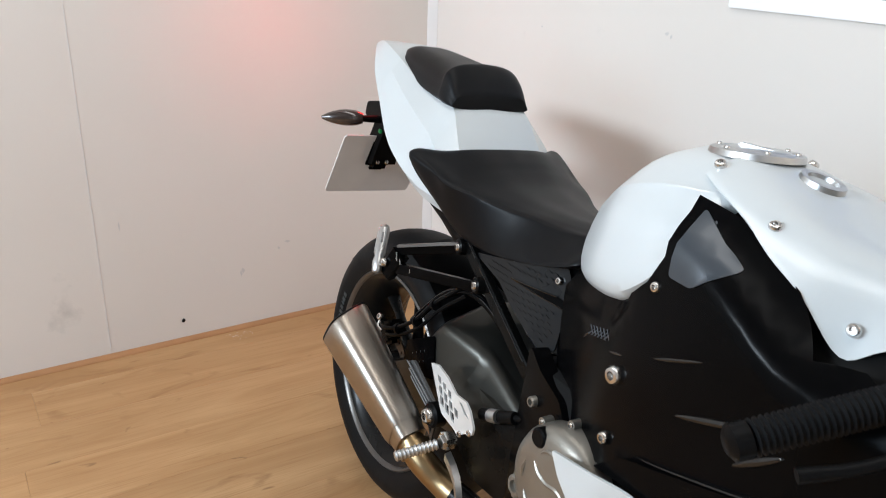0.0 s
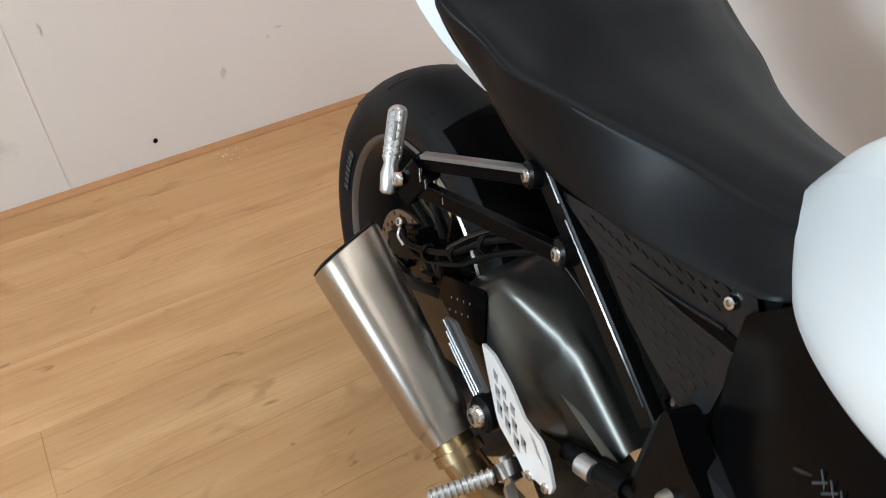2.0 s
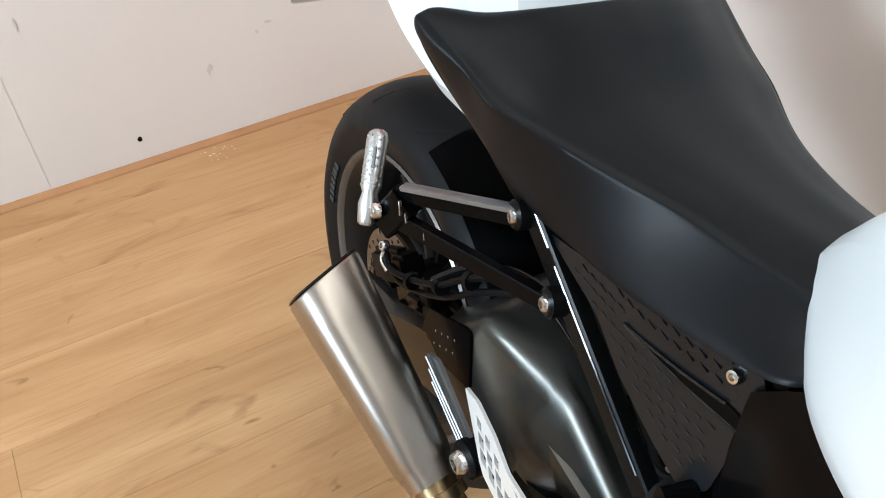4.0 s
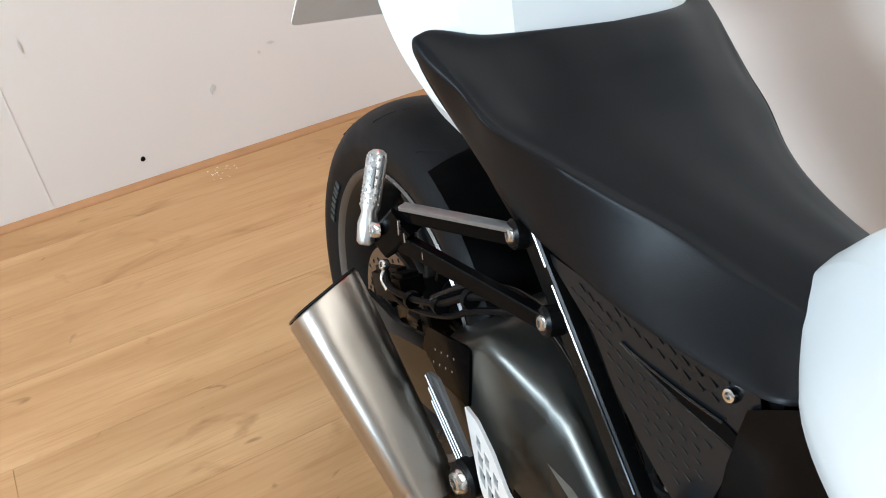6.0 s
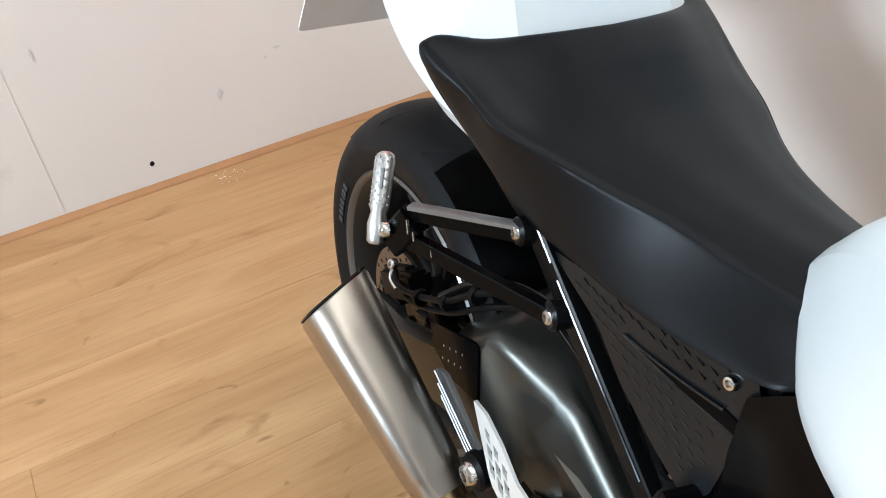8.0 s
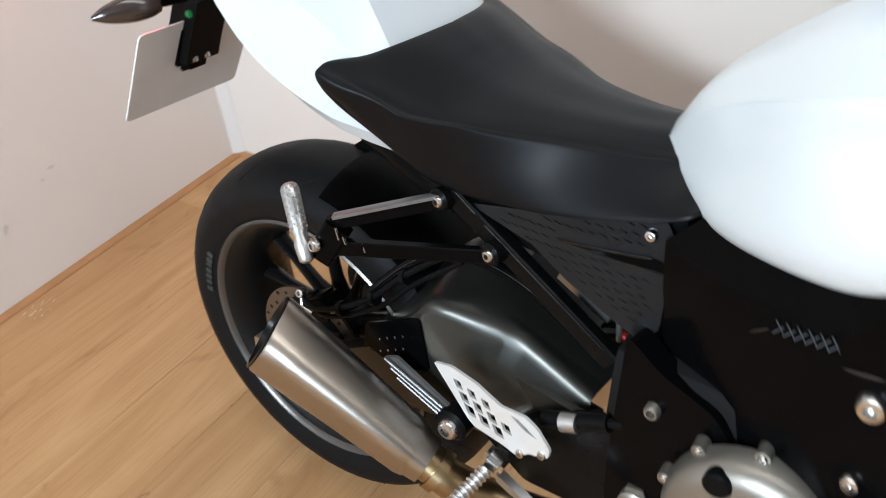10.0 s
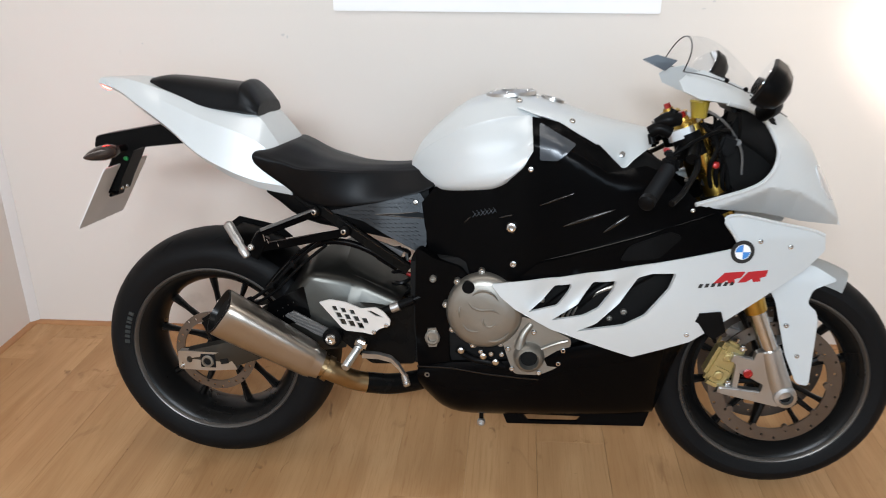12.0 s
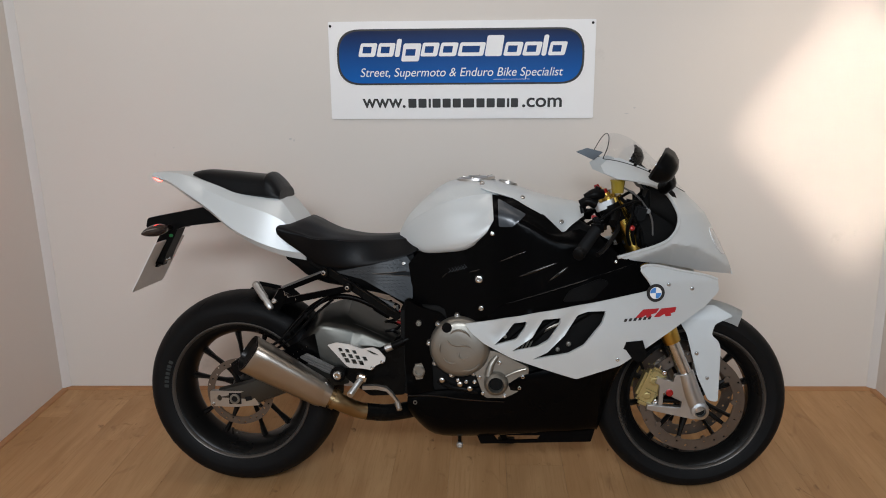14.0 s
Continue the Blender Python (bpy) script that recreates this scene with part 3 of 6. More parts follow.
def sidewall_bars(tyre, c, r, y, a0, widths):
    """Raised marks on a tyre wall, as plain bars."""
    a = a0
    for wd in widths:
        t = radians(a)
        d, s = Vector((math.cos(t), 0, math.sin(t))), Vector((-math.sin(t), 0, math.cos(t)))
        m = Matrix.Translation(c + d * r + Vector((0, y, 0))) @ Matrix((s, Vector((0, 1, 0)), d)).transposed().to_4x4()
        part("sidewall_mark", block(wd, 0.0025, 0.016, m, 0.0005, 1), GREYPRINT, tyre)
        a -= math.degrees((wd + 0.005) / r)


for s in (-1, 1):
    sidewall_bars(rear_wheel, RC, 0.246, s * 0.0895, 176, (0.010, 0.008, 0.009, 0.009, 0.006, 0.010, 0.010))


def tread(tyre, c, R, h, count, sh):
    """Short slanting tread cuts as thin dark inlays, their colour standing for the shade in the cuts."""
    for k in range(count):
        for s in (-1, 1):
            base = 2 * math.pi * (k + (0.5 if s > 0 else 0)) / count
            rows = []
            for u in np.linspace(0, 1, 5):
                q = s * (0.18 + 0.62 * u)
                an = base + 0.22 * u
                rr = sh + (R - sh) * math.sqrt(max(0, 1 - q * q)) ** 0.9 - 0.0026
                rows.append(c + Vector((math.cos(an) * rr, q * h, math.sin(an) * rr)))
            bm = tube(rows, 0.0020, 6, 2)
            part("tread_groove_shade", bm, DARK, tyre)


tread(rear_wheel, RC, 0.320, 0.096, 14, 0.262)
tread(front_wheel, FC, 0.298, 0.061, 12, 0.254)

# tail
tail = part("tail_fairing", loft([
    (-0.258, [(0, 1.026), (-0.03, 1.025), (-0.040, 1.019), (-0.043, 1.014), (-0.036, 1.010), (0, 1.009)]),
    (-0.19, [(0, 1.028), (-0.055, 1.026), (-0.068, 1.012), (-0.078, 0.999), (-0.066, 0.989), (0, 0.985)]),
    (-0.13, [(0, 1.018), (-0.066, 1.015), (-0.084, 0.999), (-0.106, 0.968), (-0.092, 0.955), (0, 0.948)]),
    (-0.05, [(0, 0.993), (-0.072, 0.990), (-0.100, 0.969), (-0.130, 0.919), (-0.114, 0.906), (0, 0.890)]),
    (0.03, [(0, 0.964), (-0.078, 0.961), (-0.112, 0.936), (-0.148, 0.858), (-0.132, 0.845), (0, 0.835)]),
    (0.10, [(0, 0.952), (-0.082, 0.949), (-0.124, 0.915), (-0.154, 0.822), (-0.138, 0.804), (0, 0.795)]),
    (0.16, [(0, 0.946), (-0.083, 0.942), (-0.130, 0.892), (-0.150, 0.798), (-0.138, 0.780), (0, 0.770)]),
    (0.195, [(0, 0.910), (-0.090, 0.905), (-0.132, 0.870), (-0.142, 0.788), (-0.130, 0.768), (0, 0.760)]),
    (0.25, [(0, 0.830), (-0.10, 0.828), (-0.118, 0.820), (-0.124, 0.776), (-0.114, 0.754), (0, 0.748)]),
], 5, 1, True), WHITE, bike, "pearl white tail fairing with sharp creases", 20)
part("tail_light", loft([
    (-0.263, [(0, 1.018), (-0.015, 1.018), (-0.026, 1.017), (-0.028, 1.013), (-0.022, 1.009), (0, 1.008)]),
    (-0.255, [(0, 1.014), (-0.02, 1.014), (-0.032, 1.012), (-0.034, 1.008), (-0.026, 1.002), (0, 1.001)]),
    (-0.244, [(0, 1.008), (-0.02, 1.008), (-0.030, 1.006), (-0.034, 1.002), (-0.028, 0.997), (0, 0.996)]),
], 3, 3), TAILLAMP, bike, "lit red tail light")
pillion = part("pillion_seat", loft([
    (-0.1260, [(0, 1.0260), (-0.02, 1.0250), (-0.034, 1.0200), (-0.036, 1.0140), (-0.03, 1.0080), (0, 1.0080)]),
    (-0.0830, [(0, 1.0320), (-0.03, 1.0310), (-0.052, 1.0220), (-0.058, 1.0090), (-0.056, 0.9960), (0, 0.9940)]),
    (0.0066, [(0, 1.0250), (-0.04, 1.0230), (-0.066, 1.0100), (-0.074, 0.9890), (-0.072, 0.9620), (0, 0.9590)]),
    (0.0782, [(0, 1.0180), (-0.045, 1.0150), (-0.073, 1.0020), (-0.082, 0.9790), (-0.080, 0.9510), (0, 0.9490)]),
    (0.1096, [(0, 1.0170), (-0.047, 1.0140), (-0.076, 1.0020), (-0.086, 0.9790), (-0.083, 0.9480), (0, 0.9460)]),
    (0.1230, [(0, 1.0230), (-0.048, 1.0190), (-0.078, 1.0060), (-0.088, 0.9810), (-0.085, 0.9460), (0, 0.9440)]),
    (0.1454, [(0, 1.0020), (-0.048, 0.9990), (-0.078, 0.9890), (-0.088, 0.9700), (-0.086, 0.9440), (0, 0.9420)]),
    (0.1660, [(0, 0.9720), (-0.046, 0.9700), (-0.074, 0.9640), (-0.084, 0.9540), (-0.082, 0.9420), (0, 0.9400)]),
]), VINYL, bike, "small black vinyl pillion pad")
seat = part("seat", loft([
    (0.170, [(0, 0.868, 0.066), (-0.07, 0.867, 0.056), (-0.115, 0.862, 0.030), (-0.148, 0.861, 0.006), (-0.160, 0.859, 0.004), (-0.164, 0.855, 0.003), (-0.162, 0.850, 0.004), (-0.145, 0.846, 0.008), (0, 0.83, 0.064)]),
    (0.178, [(0, 0.880, 0.060), (-0.07, 0.877, 0.050), (-0.12, 0.869, 0.027), (-0.155, 0.868, 0.005), (-0.171, 0.864, 0.002), (-0.176, 0.857, 0), (-0.171, 0.843, 0.002), (-0.150, 0.836, 0.006), (0, 0.815, 0.058)]),
    (0.205, [(0, 0.878, 0.045), (-0.07, 0.875, 0.038), (-0.125, 0.866, 0.018), (-0.158, 0.860, 0.003), (-0.170, 0.855, 0), (-0.174, 0.847, 0), (-0.165, 0.824, 0), (-0.145, 0.812, 0), (0, 0.79, 0.04)]),
    (0.245, [(0, 0.866, 0.03), (-0.065, 0.863, 0.026), (-0.12, 0.852, 0.012), (-0.148, 0.845, 0.002), (-0.16, 0.8415, 0), (-0.161, 0.832, 0), (-0.148, 0.786, 0), (-0.125, 0.778, 0), (0, 0.76, 0.02)]),
    (0.285, [(0, 0.853, 0.012), (-0.06, 0.851, 0.01), (-0.112, 0.84, 0.004), (-0.138, 0.831, 0), (-0.151, 0.8255, 0), (-0.152, 0.816, 0), (-0.128, 0.746, 0), (-0.105, 0.742, 0), (0, 0.735, 0.005)]),
    (0.335, [(0, 0.836, 0), (-0.05, 0.835, 0), (-0.095, 0.828, 0), (-0.117, 0.824, 0), (-0.129, 0.8195, 0), (-0.132, 0.81, 0), (-0.121, 0.735, 0), (-0.1, 0.733, 0), (0, 0.725, 0)]),
    (0.39, [(0, 0.824, 0), (-0.04, 0.824, 0), (-0.068, 0.82, 0), (-0.087, 0.816, 0), (-0.1, 0.8115, 0), (-0.106, 0.801, 0), (-0.115, 0.737, 0), (-0.098, 0.733, 0), (0, 0.728, 0)]),
    (0.44, [(0, 0.82, 0), (-0.03, 0.82, 0), (-0.052, 0.817, 0), (-0.068, 0.814, 0), (-0.08, 0.8095, 0), (-0.088, 0.799, 0), (-0.115, 0.744, 0), (-0.098, 0.738, 0), (0, 0.735, 0)]),
    (0.50, [(0, 0.821, 0), (-0.025, 0.821, 0), (-0.044, 0.817, 0), (-0.057, 0.813, 0), (-0.068, 0.8085, 0), (-0.077, 0.8, 0), (-0.113, 0.757, 0), (-0.098, 0.75, 0), (0, 0.745, 0)]),
    (0.56, [(0, 0.828, 0), (-0.022, 0.827, 0), (-0.04, 0.822, 0), (-0.052, 0.817, 0), (-0.062, 0.8135, 0), (-0.07, 0.806, 0), (-0.11, 0.774, 0), (-0.097, 0.765, 0), (0, 0.76, 0)]),
    (0.590, [(0, 0.833, 0), (-0.02, 0.832, 0), (-0.038, 0.826, 0), (-0.050, 0.817, 0), (-0.058, 0.811, 0), (-0.066, 0.806, 0), (-0.107, 0.786, 0), (-0.095, 0.776, 0), (0, 0.77, 0)]),
    (0.606, [(0, 0.830, 0), (-0.02, 0.829, 0), (-0.036, 0.824, 0), (-0.046, 0.817, 0), (-0.053, 0.812, 0), (-0.060, 0.808, 0), (-0.090, 0.792, 0), (-0.08, 0.785, 0), (0, 0.78, 0)]),
], 6, 5), VINYL, bike, "black vinyl rider seat with sharp rear corners")

# tank and its cover
def creased(stations, i, k=0.14):
    """Holds a soft crease along the i-th point of every profile."""
    out = []
    for x, prof in stations:
        a, p, b = (np.array(prof[j], float) for j in (i - 1, i, i + 1))
        out.append((x, prof[:i] + [tuple(p + (a - p) * k), tuple(p), tuple(p + (b - p) * k)] + prof[i + 1:]))
    return out


tank = part("fuel_tank", loft(creased([
    (0.532, [(0, 0.836), (-0.015, 0.834), (-0.028, 0.826), (-0.034, 0.818), (-0.032, 0.806), (0, 0.80)]),
    (0.56, [(0, 0.884), (-0.03, 0.880), (-0.050, 0.860), (-0.062, 0.830), (-0.063, 0.797), (0, 0.78)]),
    (0.61, [(0, 0.934), (-0.045, 0.925), (-0.082, 0.895), (-0.107, 0.845), (-0.107, 0.778), (0, 0.77)]),
    (0.68, [(0, 0.984), (-0.066, 0.970), (-0.126, 0.930), (-0.152, 0.872), (-0.150, 0.785), (0, 0.78)]),
    (0.75, [(0, 0.999), (-0.072, 0.986), (-0.134, 0.950), (-0.168, 0.888), (-0.174, 0.798), (0, 0.79)]),
    (0.80, [(0, 0.995), (-0.076, 0.983), (-0.128, 0.955), (-0.168, 0.902), (-0.185, 0.832), (0, 0.82)]),
    (0.835, [(0, 0.984), (-0.080, 0.973), (-0.112, 0.957), (-0.158, 0.920), (-0.184, 0.876), (0, 0.86)]),
    (0.845, [(0, 0.975), (-0.075, 0.965), (-0.102, 0.952), (-0.148, 0.915), (-0.174, 0.885), (0, 0.87)]),
], 2), 6, 6), WHITE, bike, "pearl white fuel tank")
cover = part("tank_cover", loft([
    (0.790, [(0, 1.000), (-0.05, 0.996), (-0.085, 0.987), (-0.108, 0.976), (-0.100, 0.970), (0, 0.97)]),
    (0.825, [(0, 0.994), (-0.055, 0.989), (-0.092, 0.979), (-0.122, 0.966), (-0.112, 0.958), (0, 0.955)]),
    (0.884, [(0, 0.978), (-0.06, 0.974), (-0.106, 0.966), (-0.142, 0.950), (-0.132, 0.941), (0, 0.935)]),
    (0.934, [(0, 0.959), (-0.065, 0.956), (-0.114, 0.948), (-0.153, 0.923), (-0.142, 0.915), (0, 0.91)]),
    (0.98, [(0, 0.944), (-0.065, 0.941), (-0.112, 0.930), (-0.152, 0.896), (-0.140, 0.889), (0, 0.89)]),
    (1.03, [(0, 0.932), (-0.06, 0.928), (-0.100, 0.908), (-0.142, 0.851), (-0.130, 0.847), (0, 0.87)]),
    (1.06, [(0, 0.926), (-0.05, 0.922), (-0.084, 0.905), (-0.122, 0.866), (-0.112, 0.862), (0, 0.87)]),
    (1.10, [(0, 0.918), (-0.04, 0.915), (-0.064, 0.905), (-0.084, 0.888), (-0.078, 0.884), (0, 0.88)]),
], 5, 5), WHITE, bike, "white tank cover with steel screws")
for p in ((0.794, -0.094, 0.986), (0.915, -0.134, 0.945), (1.030, -0.134, 0.872)):
    both(lambda s: screw((p[0], p[1] * -s, p[2]), (0.15, 0.55 * s, 0.8) if p[0] < 1 else (0.1, 0.9 * s, 0.4), 0.0075, cover))
capax = Vector((-0.06, 0, 1))
cap = part("fuel_cap", lathe([(-0.004, 0.062), (0.004, 0.060), (0.006, 0.055), (0.006, 0.047), (0.004, 0.045), (0.007, 0.040), (0.0075, 0.012), (0.004, 0.011), (0.004, 0)],
                              (0.772, 0.0, 0.995), capax, 40), ALU, bike, "round silver fuel cap")
for k in range(6):
    a = radians(60 * k + 20)
    screw((0.772 + 0.051 * math.cos(a), 0.051 * math.sin(a), 1.002 + 0.003 * math.cos(a)), capax, 0.0035, cap)
part("key_flap", block(0.05, 0.016, 0.006, pose(0.772, 0, 1.002, 0, 3, 20), 0.0025), ALU, cap)
part("ignition_collar", lathe([(-0.006, 0.030), (0.004, 0.028), (0.004, 0.020), (-0.004, 0.018), (-0.004, 0)], (0.872, 0.0, 0.982), (0.25, 0, 1), 24), ALU, cover)

part("cover_backing", loft([
    (0.80, [(0, 0.96), (-0.08, 0.955), (-0.125, 0.935), (-0.135, 0.88), (-0.12, 0.80), (0, 0.78)]),
    (0.93, [(0, 0.93), (-0.09, 0.925), (-0.138, 0.905), (-0.150, 0.86), (-0.14, 0.80), (0, 0.78)]),
    (1.06, [(0, 0.88), (-0.08, 0.875), (-0.112, 0.855), (-0.150, 0.82), (-0.14, 0.76), (0, 0.74)]),
    (1.15, [(0, 0.83), (-0.08, 0.825), (-0.135, 0.80), (-0.155, 0.77), (-0.14, 0.72), (0, 0.70)]),
], 3, 3), DARK, bike)

# black side panels between tank, seat and fairing
EDGE_X = (0.57, 0.69, 0.74, 0.775, 0.80, 0.884, 0.934, 0.98, 1.03, 1.1, 1.2)
EDGE_Z = (0.79, 0.79, 0.80, 0.86, 0.967, 0.948, 0.921, 0.897, 0.862, 0.868, 0.81)


def mid_y(x, z):
    """Half width of the black bodywork at a place of the side view."""
    edge = eased(x, (0.55, 0.65, 0.75, 0.82, 0.9, 1.03, 1.1, 1.2), (0.080, 0.125, 0.170, 0.156, 0.150, 0.162, 0.194, 0.206))
    wide = eased(x, (0.55, 0.65, 0.75, 0.85, 0.95, 1.1, 1.27), (0.085, 0.135, 0.178, 0.204, 0.214, 0.216, 0.190))
    d = min(1, max(0, ((lerp if x < 0.90 else eased)(x, EDGE_X, EDGE_Z) - z) / lerp(x, (0.74, 0.88, 1.0, 1.12), (0.07, 0.06, 0.06, 0.05))))
    w = edge + (wide - edge) * d * d * (3 - 2 * d)
    return w


def side_part(name, outline, mat, label, fn=mid_y, lift=0.0, thick=0.004, step=0.016, holes=(), near_only=False, parent=None):
    made = []
    for s in ((-1,) if near_only else (-1, 1)):
        bm = panel(outline, lambda u, v: Vector((u, -(fn(u, v) + lift), v)), step, thick, holes)
        made.append(part(name, mirrored(bm, s), mat, parent or bike, label))
    return made[0]


black_side = side_part("side_cover", [(0.60, 0.782), (0.689, 0.789), (0.766, 0.806), (0.808, 0.845), (0.830, 0.885), (0.826, 0.957), (0.884, 0.946), (0.934, 0.919), (0.978, 0.895),
                          (1.03, 0.846), (1.08, 0.856), (1.13, 0.838), (1.19, 0.785), (1.245, 0.757), (1.288, 0.690), (1.22, 0.655), (0.75, 0.572), (0.66, 0.55),
                          (0.60, 0.59), (0.578, 0.64), (0.566, 0.74)], BLACK, "gloss black side cover")
side_part("vent_insert", rounded([(0.842, 0.946), (0.925, 0.900), (0.884, 0.866), (0.845, 0.866)], 0.006), GREYPLASTIC, "grey blue insert", lift=0.003, thick=0.003)
# slim glossy wedges added along the cover where its crease highlights run
def crease(x0, z0, x1, z1, h, w):
    d = Vector((x1 - x0, 0, z1 - z0)).normalized()
    n = Vector((-d.z, 0, d.x))
    rings = []
    for t in np.linspace(0, 1, 15):
        x, z = x0 + (x1 - x0) * t, z0 + (z1 - z0) * t
        k = math.sin(math.pi * min(1, max(0, t))) ** 0.6 + 0.02
        p = Vector((x, -mid_y(x, z), z))
        rings.append([p + n * (w * k * math.cos(a)) + Vector((0, -h * k * math.sin(a), 0)) for a in np.linspace(0, 2 * math.pi, 12, endpoint=False)])
    for s in (-1, 1):
        part("highlight_crease", mirrored(skin([[tuple(q) for q in r] for r in rings]), s), GLOSS, bike, "", 80)


for c in ((0.847, 0.763, 0.925, 0.796, 0.0026, 0.0026), (0.900, 0.718, 1.016, 0.763, 0.0045, 0.0046), (0.990, 0.708, 1.045, 0.750, 0.0040, 0.0050), (0.755, 0.727, 0.790, 0.738, 0.0018, 0.0022), (0.672, 0.704, 0.690, 0.722, 0.0018, 0.0022), (0.85, 0.6335, 1.235, 0.7565, 0.0075, 0.0022)):
    crease(*c)
def duct_y(x, z):
    return lerp(x, (0.80, 0.90, 1.0, 1.1, 1.29), (0.205, 0.215, 0.219, 0.218, 0.191))


duct = side_part("duct_panel", rounded([(0.80, 0.590), (0.848, 0.631), (1.00, 0.680), (1.13, 0.724), (1.245, 0.757), (1.290, 0.685), (1.22, 0.655)], 0.006), BLACK, "satin black air duct panel",
                 fn=duct_y, lift=0.006, thick=0.005)
side_part("duct_recess", rounded([(1.028, 0.648), (1.046, 0.682), (1.136, 0.718), (1.165, 0.705), (1.14, 0.68), (1.115, 0.655)], 0.012), SATIN, "", fn=duct_y, lift=0.009, thick=0.003, parent=duct)
for p, r in (((0.786, -0.190, 0.709), 0.013), ((0.792, -0.192, 0.622), 0.009), ((0.826, -0.197, 0.845), 0.007), ((1.18, -0.216, 0.765), 0.005)):
    both(lambda s: screw((p[0], p[1] * -s, p[2]), (0, s, 0), r, black_side))
# small grille of the air duct
gr = []
for k in range(6):
    x, z = 0.694 + k * 0.0095, 0.722 + k * 0.0030
    for dx0, dx1 in ((0.0, 0.011), (0.011, 0.0)):
        gr.append(tube([(x + dx0, -mid_y(x, z) - 0.003, z), (x + dx1, -mid_y(x, z + 0.016) - 0.003, z + 0.014)], 0.0008, 6))
part("grille", joined(*gr), GREYPLASTIC, black_side, "small diamond mesh grille")


def under_y(x, z):
    return lerp(x, (0.33, 0.47, 0.52, 0.58), (0.110, 0.112, 0.105, 0.092)) + 0.16 * (0.715 - z)


seat_panel = side_part("seat_side_panel", rounded([(0.335, 0.716), (0.45, 0.738), (0.558, 0.765), (0.575, 0.74), (0.578, 0.635), (0.560, 0.618), (0.425, 0.694)], 0.005), PANELSATIN,
                       "dark textured panel under the seat", under_y)
bars, faces = [], []
for i in range(17):
    for j in range(12):
        x, z = 0.356 + i * 0.0128 + (j % 2) * 0.006, 0.640 + j * 0.0098
        if inside(x, z, [(0.36, 0.712), (0.45, 0.732), (0.54, 0.752), (0.555, 0.70), (0.565, 0.65), (0.555, 0.630), (0.43, 0.696)]) and not (x > 0.448 and abs(z - (0.7115 - 0.03 * (x - 0.455))) < 0.007 + 0.06 * (x - 0.455)):
            y, n = -under_y(x, z) - 0.0002, len(bars)
            for q in ((-0.0045, 0.0012), (0.0045, -0.0012), (0.0045, 0.0004), (-0.0045, 0.0028)):
                bars.append((x + q[0], y, z + q[1]))
            for q in ((-0.0040, 0.0014), (0.0040, -0.0009), (0.0040, 0.0002), (-0.0040, 0.0025)):
                bars.append((x + q[0], y - 0.0008, z + q[1]))
            faces += [(n + 4, n + 5, n + 6, n + 7), (n, n + 1, n + 5, n + 4), (n + 1, n + 2, n + 6, n + 5), (n + 2, n + 3, n + 7, n + 6), (n + 3, n, n + 4, n + 7)]
me = bpy.data.meshes.new("texture_ribs")
me.from_pydata(bars, [], faces)
me.materials.append(PANELSATIN)
ribs = tagged(new("texture_ribs", me), kind="stuff")
ribs.parent = seat_panel
V_TIP, V_UP, V_LOW = (0.455, 0.7115), (0.556, 0.7165), (0.584, 0.7000)
part("crease", panel([V_TIP, V_LOW, (0.584, 0.711), V_UP], lambda u, v: Vector((u, -under_y(u, v) - 0.0016, v)), 0.02, 0.003), BLACK, seat_panel)
# glossy threads added for the bright highlight of the V crease
for q in (V_UP, V_LOW):
    part("crease_edge", tube([(V_TIP[0] + (q[0] - V_TIP[0]) * k, -under_y(V_TIP[0] + (q[0] - V_TIP[0]) * k, 0.712) - 0.0022, V_TIP[1] + (q[1] - V_TIP[1]) * k) for k in (0, 0.35, 0.7, 1)], 0.0012, 6, 3), GLOSS, seat_panel)
screw((0.551, -0.0965, 0.741), (0, -1, 0.16), 0.0066, seat_panel)
part("under_tray", loft([
    (0.19, [(0, 0.80), (-0.10, 0.80), (-0.125, 0.79), (-0.125, 0.765), (-0.10, 0.755), (0, 0.75)]),
    (0.27, [(0, 0.79), (-0.08, 0.79), (-0.105, 0.775), (-0.105, 0.74), (-0.09, 0.69), (0, 0.68)]),
    (0.40, [(0, 0.77), (-0.07, 0.77), (-0.098, 0.76), (-0.098, 0.70), (-0.08, 0.66), (0, 0.65)]),
    (0.58, [(0, 0.79), (-0.05, 0.79), (-0.075, 0.78), (-0.075, 0.68), (-0.06, 0.62), (0, 0.60)]),
], 3, 3), SATIN, bike)


# white lower fairing with three slots
def fair_y(x, z):
    w = 0.233 - 0.30 * max(0, x - 0.98) ** 2
    # the vanes sink towards the rear edge of each slot
    for ax, az, bx, bz in ((0.840, 0.528, 0.889, 0.588), (0.905, 0.515, 0.976, 0.600), (0.985, 0.497, 1.085, 0.624)):
        dx, dz = bx - ax, bz - az
        n = math.hypot(dx, dz)
        u, d = ((x - ax) * dx + (z - az) * dz) / (n * n), ((x - ax) * -dz + (z - az) * dx) / n
        if -0.1 < u < 1.2:
            w -= 0.012 * math.exp(-((d / (0.028 if d > 0 else 0.014)) ** 2)) * math.sin(math.pi * (u + 0.1) / 1.3) ** 1.2
    w -= 0.012 * max(0, (0.56 - z) / 0.14) ** 2
    return w - 0.25 * max(0, z - 0.70) * min(1, max(0, (x - 1.15) / 0.1))


